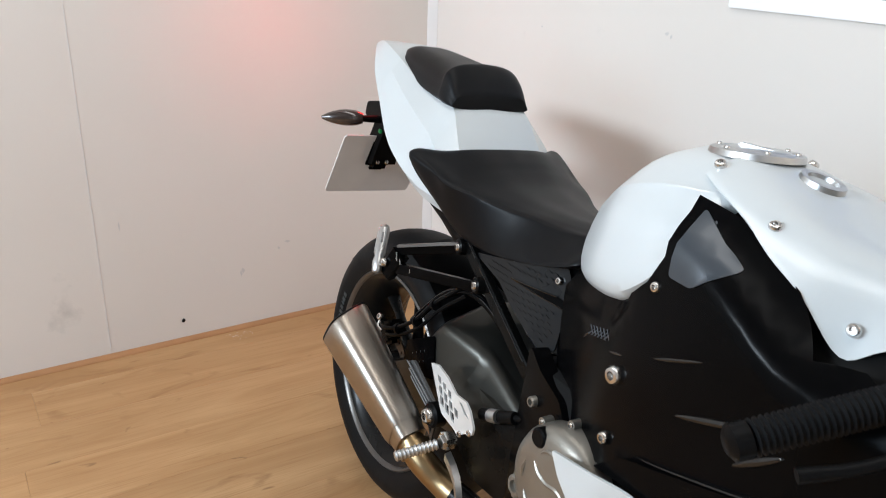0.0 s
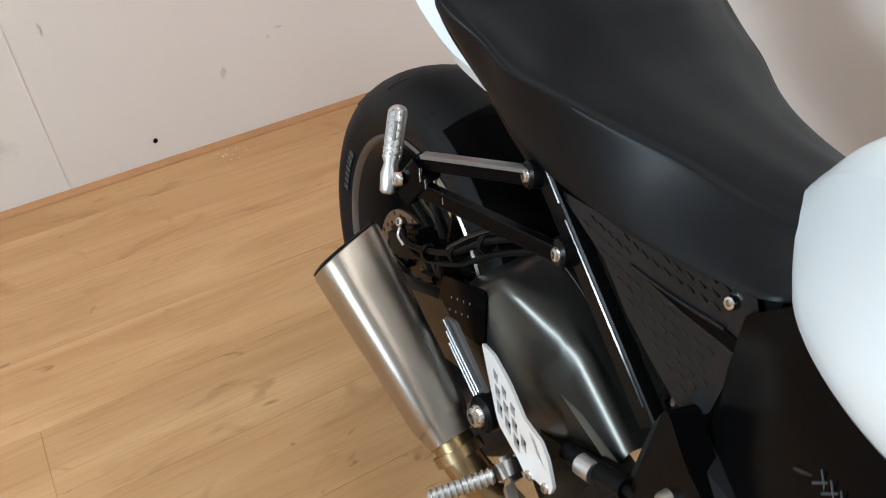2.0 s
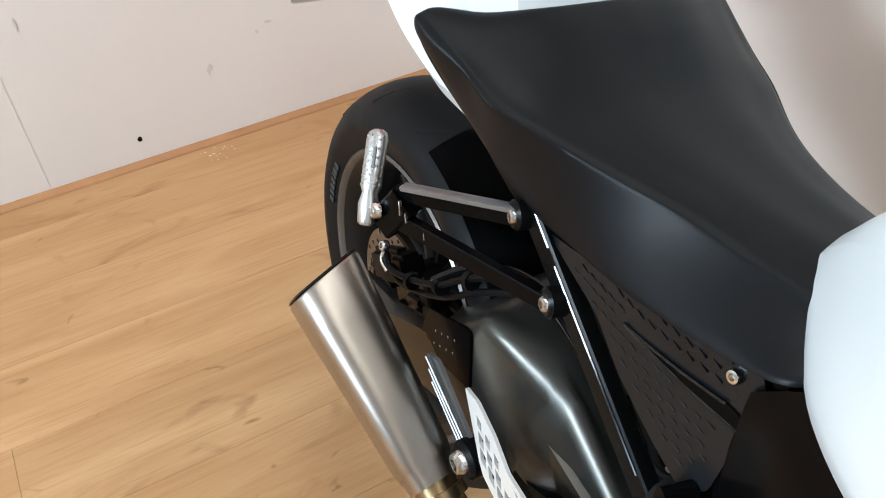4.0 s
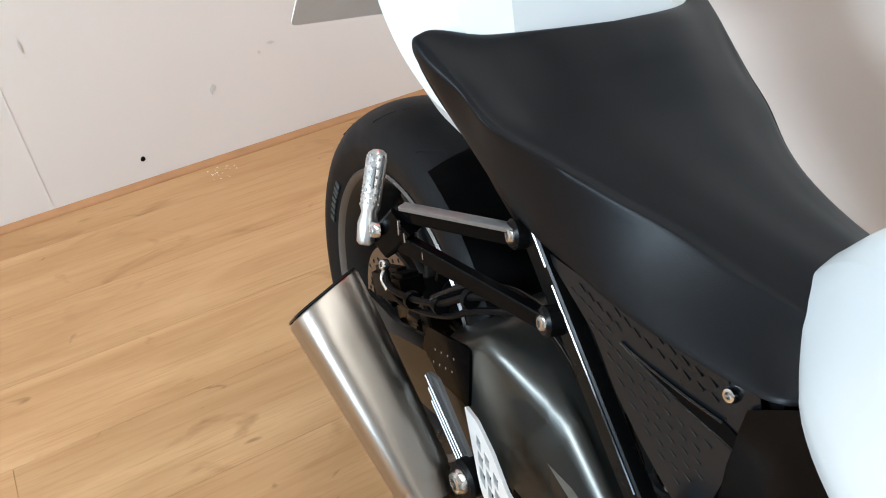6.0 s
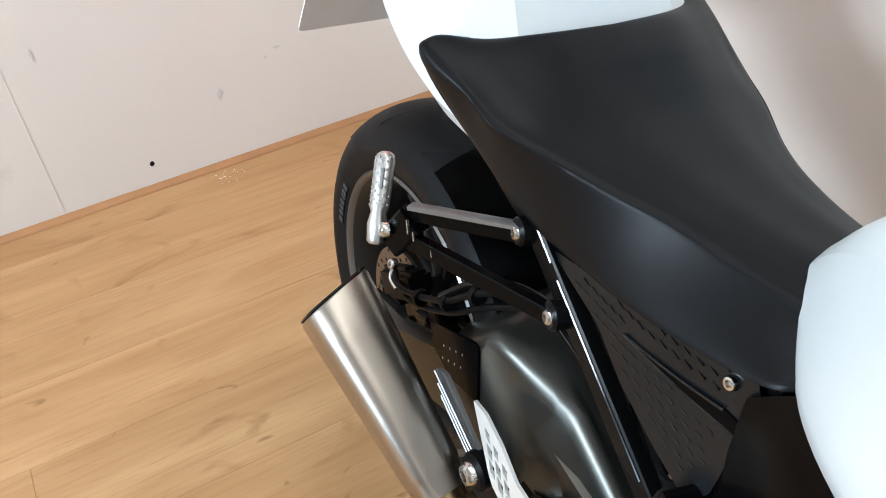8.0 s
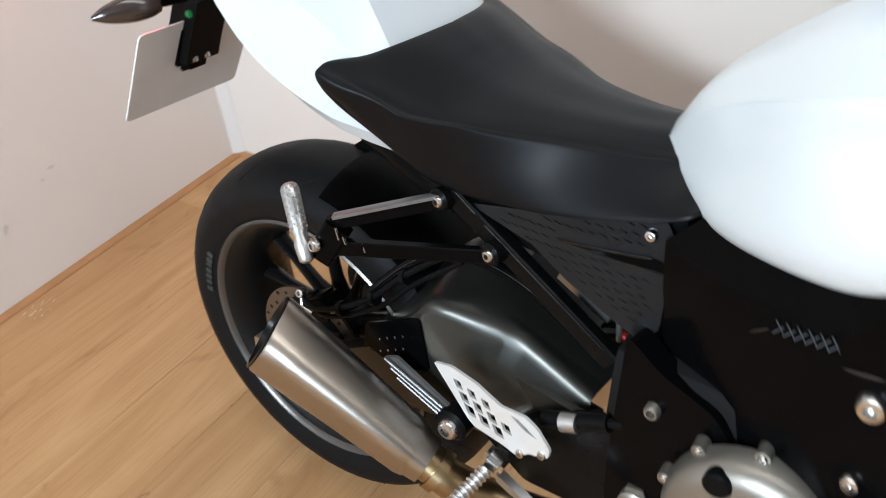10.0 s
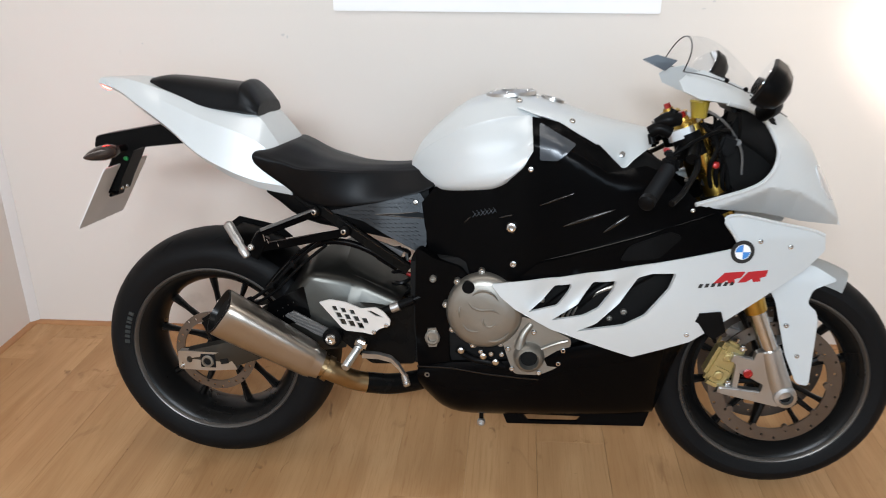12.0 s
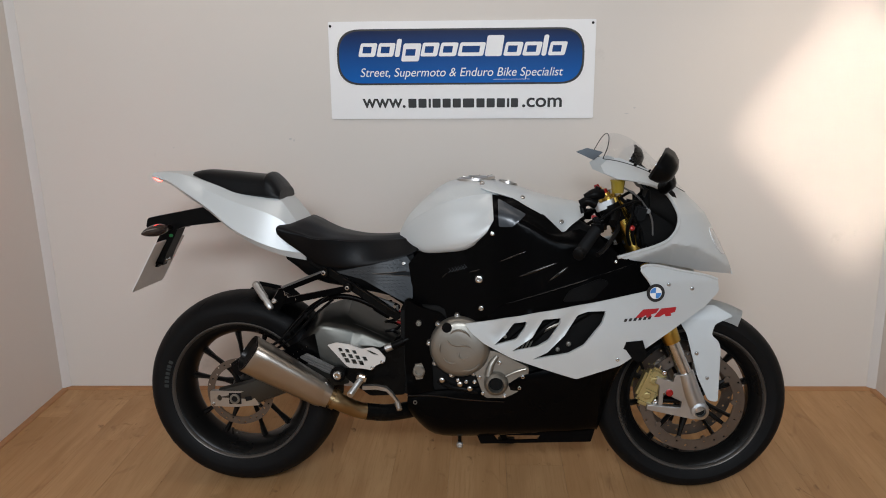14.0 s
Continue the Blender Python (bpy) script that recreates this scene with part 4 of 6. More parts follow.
FAIR = [(0.744, 0.584), (0.876, 0.602), (1.039, 0.632), (1.154, 0.654), (1.290, 0.681), (1.275, 0.710), (1.252, 0.744), (1.285, 0.753), (1.45, 0.716), (1.484, 0.704), (1.488, 0.668),
        (1.450, 0.628), (1.383, 0.582), (1.198, 0.456), (1.071, 0.415), (0.98, 0.445), (0.882, 0.479), (0.801, 0.524), (0.765, 0.555)]
SLOTS = ([(0.829, 0.519), (0.862, 0.548), (0.889, 0.586), (0.927, 0.591), (0.922, 0.573), (0.897, 0.538)], [(0.881, 0.501), (0.940, 0.540), (0.974, 0.597), (1.026, 0.602), (1.019, 0.577), (0.990, 0.535), (0.956, 0.516)],
         [(0.940, 0.476), (0.986, 0.498), (1.034, 0.546), (1.073, 0.609), (1.102, 0.621), (1.156, 0.622), (1.144, 0.586), (1.093, 0.521), (1.048, 0.496)])
SLOTS = [rounded(p, 0.006) for p in SLOTS]
for s in (-1, 1):
    bm = panel(rounded(FAIR, 0.006, 3), lambda u, v: Vector((u, -fair_y(u, v), v)), 0.008, 0.004, SLOTS)
    fairing = part("side_fairing", mirrored(bm, s), WHITE, bike, "pearl white side fairing with three slots")
    if s < 0:
        near_fairing = fairing
    # inner lips of the slots
    for p in SLOTS:
        cx, cz = sum(q[0] for q in p) / len(p), sum(q[1] for q in p) / len(p)
        rings = []
        for k, dp, off in ((1.0, 0.0, 0.0), (0.985, 0.008, -0.002)):
            rings.append([((q[0] - cx) * k + cx + off, (fair_y(*q) - dp) * s, (q[1] - cz) * k + cz) for q in p])
        part("slot_lip", skin(rings, caps=False), WHITE, fairing)
part("fairing_backing", loft([
    (0.80, [(0, 0.62), (-0.12, 0.62), (-0.16, 0.60), (-0.16, 0.50), (-0.12, 0.46), (0, 0.46)]),
    (0.95, [(0, 0.66), (-0.14, 0.66), (-0.175, 0.62), (-0.175, 0.48), (-0.13, 0.42), (0, 0.42)]),
    (1.15, [(0, 0.70), (-0.14, 0.70), (-0.17, 0.66), (-0.165, 0.50), (-0.12, 0.42), (0, 0.42)]),
    (1.26, [(0, 0.72), (-0.10, 0.72), (-0.13, 0.70), (-0.12, 0.60), (-0.08, 0.56), (0, 0.56)]),
], 3, 3), DARK, bike)
# engine details seen through the slots
for k in range(4):
    part("cooling_fin", block(0.004, 0.012, 0.030, pose(0.903 + 0.012 * k, -0.186, 0.503 + 0.004 * k, 0, 25, 0), 0.001, 1), ENGINE, bike)
for x, z, r in ((1.050, 0.514, 0.008), (1.018, 0.497, 0.007), (0.862, 0.535, 0.006)):
    screw((x, -0.188, z), (0, -1, 0), r, bike, ENGINE, "case_bolt")
part("fuel_line", tube([(0.955, -0.182, 0.530), (0.985, -0.190, 0.560), (1.025, -0.186, 0.575)], 0.006, 8, 4), ENGINE, bike)
for k in range(3):
    part("radiator_hose", tube([(0.86 + 0.08 * k, -0.182, 0.50 + 0.02 * k), (0.90 + 0.08 * k, -0.186, 0.54 + 0.02 * k), (0.95 + 0.08 * k, -0.180, 0.58 + 0.015 * k)], 0.010, 10), SATIN, bike)


def decal(name, poly, mat, label, lift, r=0.002, parent=None):
    return part(name, panel(rounded(poly, r, 3), lambda u, v: Vector((u, -(fair_y(u, v) + lift), v)), 0.012, 0.0008), mat, parent or near_fairing, label)


BX, BZ, BR = 1.297, 0.672, 0.0265
def arc(r, a0, a1, n=14):
    return [(BX + r * math.cos(radians(a)), BZ + r * math.sin(radians(a))) for a in np.linspace(a0, a1, n)]
badge = decal("roundel", arc(BR, 0, 345, 28), BLACKPRINT, "round black badge with blue and white quarters", 0.003, 0.0005, bike)
decal("badge_rim", arc(BR * 0.66, 0, 345, 24), WHITEPRINT, "", 0.0038, 0.0005, badge)
for a in (0, 90, 180, 270):
    decal("badge_quarter", [(BX, BZ)] + arc(BR * 0.61, a, a + 90, 9), BLUEPRINT if a in (90, 270) else WHITEPRINT, "", 0.0046, 0.0003, badge)
decal("stripe_mark", [(1.238, 0.599), (1.262, 0.624), (1.309, 0.626), (1.300, 0.612), (1.285, 0.609), (1.287, 0.600), (1.272, 0.599), (1.270, 0.607), (1.258, 0.600)], REDPRINT, "red slanted mark", 0.0012)
decal("stripe_mark", [(1.293, 0.600), (1.315, 0.625), (1.360, 0.628), (1.356, 0.613), (1.343, 0.610), (1.345, 0.602), (1.328, 0.601), (1.325, 0.609), (1.312, 0.601)], REDPRINT, "red slanted mark", 0.0012)
for k in range(6):
    decal("small_mark", [(1.205 + k * 0.014, 0.589 + k * 0.001), (1.209 + k * 0.014, 0.598 + k * 0.001), (1.217 + k * 0.014, 0.598 + k * 0.001), (1.213 + k * 0.014, 0.589 + k * 0.001)], BLACKPRINT, "", 0.0012, 0.0008)
for x, z in ((1.335, 0.695), (1.405, 0.680), (1.19, 0.475)):
    both(lambda s: screw((x, fair_y(x, z) * s, z), (0, s, 0), 0.006, near_fairing))

for s in (-1, 1):
    part("fairing_edge", tube([(x, (fair_y(x, z) - 0.001) * s, z) for x, z in ((1.292, 0.684), (1.275, 0.712), (1.255, 0.743), (1.290, 0.751), (1.37, 0.7335), (1.45, 0.7155), (1.482, 0.703))], 0.0042, 8, 4), WHITE, near_fairing)
# belly pan
part("belly_pan", loft([
    (0.56, [(0, 0.33), (-0.10, 0.33), (-0.145, 0.325), (-0.142, 0.300), (-0.10, 0.262), (0, 0.25)]),
    (0.64, [(0, 0.35), (-0.12, 0.35), (-0.160, 0.345), (-0.150, 0.250), (-0.085, 0.188), (0, 0.18)]),
    (0.79, [(0, 0.37), (-0.13, 0.37), (-0.180, 0.365), (-0.158, 0.250), (-0.088, 0.186), (0, 0.180)]),
    (0.95, [(0, 0.41), (-0.14, 0.42), (-0.198, 0.415), (-0.150, 0.250), (-0.090, 0.198), (0, 0.190)]),
    (1.08, [(0, 0.44), (-0.13, 0.45), (-0.198, 0.445), (-0.140, 0.260), (-0.088, 0.204), (0, 0.195)]),
    (1.140, [(0, 0.45), (-0.12, 0.465), (-0.190, 0.462), (-0.125, 0.270), (-0.082, 0.210), (0, 0.200)]),
    (1.155, [(0, 0.45), (-0.11, 0.47), (-0.182, 0.468), (-0.118, 0.290), (-0.075, 0.222), (0, 0.212)]),
    (1.195, [(0, 0.46), (-0.10, 0.475), (-0.165, 0.475), (-0.125, 0.400), (-0.08, 0.360), (0, 0.35)]),
    (1.235, [(0, 0.47), (-0.10, 0.48), (-0.160, 0.482), (-0.140, 0.460), (-0.09, 0.440), (0, 0.44)]),
], 5, 5), BLACK, bike, "gloss black belly pan")
screw((0.715, -0.050, 0.138), (0, -1, 0), 0.011, bike, ALU, "sump_bolt")
part("sump_bolt_stem", tube([(0.715, -0.046, 0.142), (0.715, -0.045, 0.235)], 0.006, 8), SATIN, bike)

def belly_side(s):
    """Lower skirt with its long slot, the shelf above it and the folds that frame the pocket of the pan."""
    skirt = plate(rounded([(0.768, 0.196), (0.784, 0.157), (1.130, 0.170), (1.146, 0.222)], 0.003), Matrix.Translation((0, -0.084, 0)) @ Matrix.Rotation(radians(90), 4, "X"), 0.009,
                  [rounded([(0.824, 0.186), (0.838, 0.168), (0.962, 0.173), (0.974, 0.188)], 0.004)])
    part("belly_skirt", mirrored(skirt, s), BLACK, bike, "slotted black skirt under the belly pan")
    part("belly_shelf", mirrored(skin([[(x, y + 0.02, z - 0.010), (x, y, z - 0.004), (x, y + 0.001, z), (x, y + 0.03, z + 0.012)] for x, y, z in
                                       ((0.795, -0.112, 0.204), (0.86, -0.124, 0.222), (0.96, -0.124, 0.228), (1.06, -0.110, 0.226))]), s), BLACK, bike)
    for line, w in ((((0.690, -0.160, 0.336), (0.735, -0.158, 0.298), (0.775, -0.144, 0.255), (0.805, -0.118, 0.214)), 0.010),
                    (((0.935, -0.182, 0.345), (0.975, -0.166, 0.290), (1.015, -0.140, 0.250), (1.045, -0.116, 0.228)), 0.012)):
        part("belly_fold", mirrored(skin([[(x - w, y + 0.006, z - w * 0.6), (x, y - 0.004, z), (x + w * 1.6, y + 0.006, z + w * 0.9)] for x, y, z in line]), s), BLACK, bike, "", 60)
    # glossy line added for the highlight on the pan's upper ledge
    part("belly_ledge_highlight", tube([(0.56, 0.148 * s, 0.334), (0.65, 0.164 * s, 0.340), (0.74, 0.176 * s, 0.334), (0.86, 0.186 * s, 0.332)], 0.0022, 6, 3), GLOSS, bike)


both(belly_side)

# engine
part("engine_block", loft([
    (0.54, [(0, 0.60), (-0.10, 0.60), (-0.12, 0.56), (-0.12, 0.36), (-0.10, 0.33), (0, 0.32)]),
    (0.64, [(0, 0.62), (-0.12, 0.62), (-0.145, 0.58), (-0.145, 0.36), (-0.12, 0.32), (0, 0.30)]),
    (0.85, [(0, 0.62), (-0.14, 0.62), (-0.165, 0.58), (-0.165, 0.38), (-0.13, 0.33), (0, 0.30)]),
    (0.98, [(0, 0.60), (-0.12, 0.60), (-0.15, 0.56), (-0.15, 0.42), (-0.12, 0.38), (0, 0.36)]),
], 3, 3), DARK, bike)
part("main_frame_spar", panel(rounded([(0.556, 0.640), (0.60, 0.615), (0.665, 0.600), (0.700, 0.560), (0.650, 0.560), (0.638, 0.50), (0.640, 0.36), (0.66, 0.325), (0.560, 0.325), (0.553, 0.45)], 0.012),
                              lambda u, v: Vector((u, -lerp(u, (0.55, 0.70), (0.135, 0.165)), v)), 0.025, 0.03), BLACK, bike, "black powder-coated frame spar")
CL = Vector((0.727, -0.168, 0.502))
clutch = part("clutch_cover", lathe([(0.0, 0.092), (-0.022, 0.091), (-0.034, 0.084), (-0.040, 0.070), (-0.041, 0.030), (-0.042, 0)], CL, (0, 1, 0), 48), ENGINE, bike, "cast metal clutch cover")
cc = CL + Vector((0, -0.041, 0))
SWOOSH = (((0.690, 0.528), (0.702, 0.516), (0.722, 0.510), (0.744, 0.512), (0.764, 0.503)), ((0.700, 0.546), (0.712, 0.556), (0.730, 0.558), (0.748, 0.550), (0.760, 0.536)),
          ((0.678, 0.474), (0.686, 0.462), (0.700, 0.456), (0.716, 0.458)), ((0.728, 0.497), (0.724, 0.482), (0.732, 0.471), (0.746, 0.470), (0.758, 0.480)),
          ((0.738, 0.434), (0.756, 0.434), (0.774, 0.442), (0.788, 0.458)), ((0.672, 0.520), (0.668, 0.505), (0.670, 0.490)))
for sw in SWOOSH:
    pts = [(x, cc.y + 0.0008, z) for x, z in sw]
    part("cast_rib", tube(pts, 0.0034, 6, 4, taper=[0.001] + [0.0036] * (len(sw) - 2) + [0.001]), ENGINE, clutch)
for k in range(9):
    a = radians(40 * k + 15)
    p = CL + Vector((0.094 * math.cos(a), -0.004, 0.094 * math.sin(a)))
    part("bolt_boss", lathe([(0.01, 0.008), (-0.008, 0.0075), (-0.008, 0)], p, (0, 1, 0), 12), ENGINE, clutch)
    screw(p + Vector((0, -0.008, 0)), (0, -1, 0), 0.0048, clutch)
part("oil_filler_cap", lathe([(0.02, 0.015), (-0.012, 0.015), (-0.015, 0.012), (-0.015, 0)], (0.690, -0.196, 0.565), (0, 1, 0), 18), SATIN, clutch, "black oil filler cap")
PU = Vector((0.835, -0.178, 0.392))
pump = part("water_pump_cover", lathe([(0.01, 0.040), (-0.022, 0.036), (-0.034, 0.030), (-0.038, 0.024), (-0.020, 0.020), (-0.020, 0)], PU, (0, 1, 0), 28), ENGINE, bike, "cast metal pump cover")
part("pump_arm", plate(rounded([(0.77, 0.43), (0.80, 0.495), (0.84, 0.488), (0.935, 0.440), (0.925, 0.395), (0.900, 0.365), (0.86, 0.345), (0.80, 0.345), (0.785, 0.385)], 0.012),
                       Matrix.Translation((0, -0.190, 0)) @ Matrix.Rotation(radians(90), 4, "X"), 0.03), ENGINE, pump)
for x, z in ((0.785, 0.41), (0.795, 0.36), (0.86, 0.352), (0.905, 0.378), (0.915, 0.412), (0.845, 0.455), (0.77, 0.395), (0.745, 0.395), (0.72, 0.40), (0.70, 0.415)):
    screw((x, -0.191, z), (0, -1, 0), 0.0065, pump)
part("pump_neck", tube([(0.838, -0.186, 0.474), (0.820, -0.194, 0.448), (0.812, -0.196, 0.415)], 0.010, 12, 4, taper=[0.008, 0.010, 0.013]), ENGINE, pump)
part("casting_rib", tube([(0.862, -0.191, 0.412), (0.895, -0.192, 0.428), (0.925, -0.191, 0.437)], 0.004, 8, 3), ENGINE, pump)
part("coolant_hose", tube([(0.66, -0.150, 0.385), (0.70, -0.172, 0.372), (0.74, -0.178, 0.368), (0.78, -0.170, 0.355)], 0.009, 10, 4), SATIN, pump, "black rubber coolant hose")
for x, z in ((0.672, 0.398), (0.726, 0.386), (0.756, 0.372)):
    part("hose_clip", lathe([(0, 0.008), (0.006, 0.008), (0.008, 0.005), (0.008, 0)], (x, -0.182, z), (0, -1, 0), 10), CHROME, pump)
# dark disc for the shade down the pump's bore
part("pump_bore_shade", lathe([(-0.0215, 0.0205), (-0.0225, 0.019), (-0.0225, 0)], PU, (0, 1, 0), 20), DARK, pump)
for k in range(6):
    part("pump_rib", tube([PU + Vector((0.03 * math.cos(a), -0.026, 0.03 * math.sin(a))) for a in (radians(60 * k), radians(60 * k + 14))] , 0.003, 6), ENGINE, pump)
for x, z, r in ((0.598, 0.413, 0.019), (0.585, 0.315, 0.007), (0.60, 0.565, 0.009)):
    part("frame_bolt", joined(lathe([(0.02, r), (-0.006, r), (-0.009, r * 0.8), (-0.009, r * 0.55), (0, r * 0.5), (0, 0)], (x, -0.147, z), (0, 1, 0), 16)), ENGINE, bike)
part("bolt_flange", plate([(0.598 + a, 0.413 + b) for a, b in ((-0.009, -0.026), (0.010, -0.024), (0.018, 0.004), (0.008, 0.026), (-0.012, 0.022), (-0.017, -0.004))],
                          Matrix.Translation((0, -0.149, 0)) @ Matrix.Rotation(radians(90), 4, "X"), 0.006), ENGINE, bike)

# swingarm
arm = part("swingarm", joined(*[
    skin([[(x, sy * (y0 + dy), z) for dy, z in ((0, zt), (0.018, zt - 0.006), (0.022, (zt + zb) / 2), (0.018, zb + 0.006), (0, zb), (-0.012, zb + 0.006), (-0.014, (zt + zb) / 2), (-0.012, zt - 0.006))]
          for x, y0, zt, zb in ((-0.05, 0.106, 0.340, 0.288), (0.06, 0.108, 0.370, 0.285), (0.18, 0.108, 0.440, 0.330), (0.30, 0.10, 0.50, 0.370), (0.40, 0.09, 0.49, 0.39), (0.52, 0.09, 0.47, 0.40))])
    for sy in (-1, 1)]), GUNMETAL, bike, "dark titanium-grey swingarm")


# the folded grey shell over the swingarm's bridge
SV = {"D": (0.175, -0.118, 0.40), "A": (0.283, -0.129, 0.556), "B": (0.352, -0.064, 0.566), "N": (0.403, -0.091, 0.531), "C": (0.508, -0.096, 0.486), "E": (0.38, -0.130, 0.44),
      "F": (0.515, -0.106, 0.405), "R": (0.18, -0.06, 0.47), "S": (0.18, 0.08, 0.47), "T": (0.27, 0.0, 0.590), "U": (0.34, 0.08, 0.60), "V": (0.515, 0.08, 0.49), "W": (0.515, -0.05, 0.492),
      "G": (0.19, -0.112, 0.33), "H": (0.37, -0.112, 0.36)}
sb = bmesh.new()
sv = {k: sb.verts.new(p) for k, p in SV.items()}
for f in ("ATB", "ABN", "BWCN", "ANED", "NCFE", "RADG", "RTA", "SUTR", "TUB", "BUVW", "DEHG"):
    sb.faces.new([sv[k] for k in f if not (f == "RADG" and k == "G")])
bmesh.ops.bevel(sb, geom=sb.edges[:], offset=0.016, segments=6, affect="EDGES", profile=0.6)
hump = part("swingarm_shell", sb, GUNMETAL, bike, "polished dark grey folded swingarm shell", 85)
# hugger over the tyre
hug = []
for a in np.linspace(radians(80), radians(30), 14):
    row = []
    for q in np.linspace(-1, 1, 11):
        rr = 0.335 - 0.030 * q * q + (0.012 if a > radians(80) else 0)
        row.append(tuple(RC + Vector((math.cos(a) * rr, q * 0.088, math.sin(a) * rr))))
    hug.append(row)
hb = skin(hug, caps=False, closed=False)
bmesh.ops.solidify(hb, geom=hb.faces[:], thickness=0.003)
part("tyre_hugger", hb, SATIN, bike, "black rear tyre hugger")
ins = joined(*[tube([(0.20 + k * 0.014, -0.124, 0.452 + k * 0.008 - j * 0.022), (0.20 + k * 0.014, -0.126, 0.459 + k * 0.008 - j * 0.022)], 0.0012, 5) for k in range(4) for j in range(2)])
part("hugger_tip", plate(rounded([(0.006, 0.628), (0.041, 0.654), (0.154, 0.631), (0.19, 0.60), (0.10, 0.585), (0.014, 0.589)], 0.003), Matrix.Translation((0, 0.064, 0)) @ Matrix.Rotation(radians(90), 4, "X"), 0.004), SATIN, bike)
part("chain_guard_plate", plate(rounded([(0.165, 0.40), (0.175, 0.475), (0.27, 0.525), (0.285, 0.44), (0.22, 0.42)], 0.006), Matrix.Translation((0, -0.126, 0)) @ Matrix.Rotation(radians(90), 4, "X"), 0.004), BLACK, hump)
part("guard_slot", ins, ALU, hump)
ARCH = ((0.175, -0.118, 0.515), (0.215, -0.112, 0.562), (0.262, -0.108, 0.606), (0.318, -0.104, 0.634), (0.375, -0.102, 0.636), (0.437, -0.102, 0.616), (0.505, -0.102, 0.574))
part("shell_arch", tube(ARCH, 0.0085, 10, 5), BLACK, bike, "gloss black arched cover edge over the swingarm")
# thin glossy line added as the arch's highlight
part("arch_highlight", tube([(x, y - 0.0075, z + 0.004) for x, y, z in ARCH], 0.0012, 6, 5), GLOSS, bike)
# rear axle block and caliper
part("axle_block", plate(rounded([(-0.075, 0.285), (0.005, 0.283), (0.085, 0.290), (0.055, 0.335), (-0.075, 0.335)], 0.006), Matrix.Translation((0, -0.128, 0)) @ Matrix.Rotation(radians(90), 4, "X"), 0.02,
                         [[(-0.045 + 0.008 * math.cos(a), 0.312 + 0.010 * math.sin(a)) for a in np.linspace(0, 6.28, 9)[:-1]]]), ALU, arm, "silver axle adjuster block")
# dark block in place of the cut-out's shade
part("axle_pocket_shade", block(0.040, 0.004, 0.036, pose(0.006, -0.1290, 0.311), 0.0015, 1), DARK, arm)
part("axle_nut", lathe([(0.006, 0.0165), (-0.004, 0.0165), (-0.006, 0.0145), (-0.006, 0.0105), (0.004, 0.0095), (0.004, 0)], (0.006, -0.130, 0.311), (0, 1, 0), 18), ENGINE, arm, "hollow steel axle end")
# likewise a dark block, coloured as the slot's shade
part("adjuster_slot_shade", block(0.022, 0.004, 0.014, pose(0.050, -0.1290, 0.312, 0, -12, 0), 0.0015, 1), DARK, arm)
screw((-0.066, -0.130, 0.292), (0, -1, 0), 0.005, arm)
part("rear_caliper", joined(block(0.095, 0.03, 0.05, pose(0.035, -0.100, 0.420, 0, -35, 0), 0.008), block(0.05, 0.035, 0.035, pose(0.075, -0.102, 0.452, 0, -35, 0), 0.006)), SATIN, bike, "black rear brake caliper")

# exhaust
E0, E1 = Vector((0.092, -0.229, 0.488)), Vector((0.306, -0.187, 0.352))
ax = (E1 - E0).normalized()
side = ax.cross(Vector((0, 1, 0.1))).normalized()
out = ax.cross(side).normalized()
def can_ring(w, a, b, slant):
    ring = []
    for t in np.linspace(0, 2 * math.pi, 40, endpoint=False):
        c, s = math.cos(t), math.sin(t)
        e = 4.2 if c > 0 and s > 0 else 2.6
        k = 1 / (abs(c) ** e + abs(s) ** e) ** (1 / e) * (0.965 if e > 4 else 1.0 - 0.035 * max(0, c, s))
        p = E0 + side * (a * c * k) + out * (b * s * k)
        ring.append(p + ax * (w + slant * c * k + (0.012 * s * k if w < 0.05 else 0)))
    return ring
LEN = (E1 - E0).length
muffler = part("silencer", skin([can_ring(0.0, 0.055, 0.050, 0.004), can_ring(0.004, 0.057, 0.052, 0.004), can_ring(0.06, 0.0555, 0.0495, 0.003), can_ring(LEN * 0.6, 0.0495, 0.0435, 0.0),
                                 can_ring(LEN - 0.012, 0.0445, 0.038, -0.008), can_ring(LEN, 0.041, 0.035, -0.008)], caps=False), STEEL, bike, "brushed steel silencer")
part("end_rim", skin([can_ring(-0.001, 0.0565, 0.0515, 0.004), can_ring(-0.004, 0.055, 0.050, 0.004), can_ring(-0.004, 0.051, 0.046, 0.004), can_ring(0.012, 0.049, 0.044, 0.004)], caps=False), RIM, muffler)
part("end_baffle", skin([can_ring(0.010, 0.0495, 0.0445, 0.004), can_ring(0.016, 0.024, 0.022, 0.002), can_ring(0.10, 0.022, 0.020, 0.0)], caps=True), DARK, muffler)
part("clamp_ring", skin([can_ring(LEN - 0.001, 0.039, 0.034, -0.008), can_ring(LEN + 0.01, 0.036, 0.033, -0.006), can_ring(LEN + 0.022, 0.034, 0.032, -0.004)], caps=True), STEEL, muffler)
P0 = E0 + ax * (LEN + 0.01)
part("exhaust_pipe", tube([P0, P0 + ax * 0.05, Vector((0.395, -0.154, 0.292)), Vector((0.43, -0.140, 0.279))], 0.027, 20, 5, taper=[0.027, 0.027, 0.026, 0.026]), BRASS, bike, "heat-tinted golden exhaust pipe")
# the pipe runs on in black, its colour standing for the shade there
part("shaded_collector_pipe", tube([(0.427, -0.141, 0.280), (0.50, -0.11, 0.266), (0.62, -0.03, 0.262)], 0.0265, 20, 5), FRAME, bike, "exhaust collector darkened for the shade under the engine")
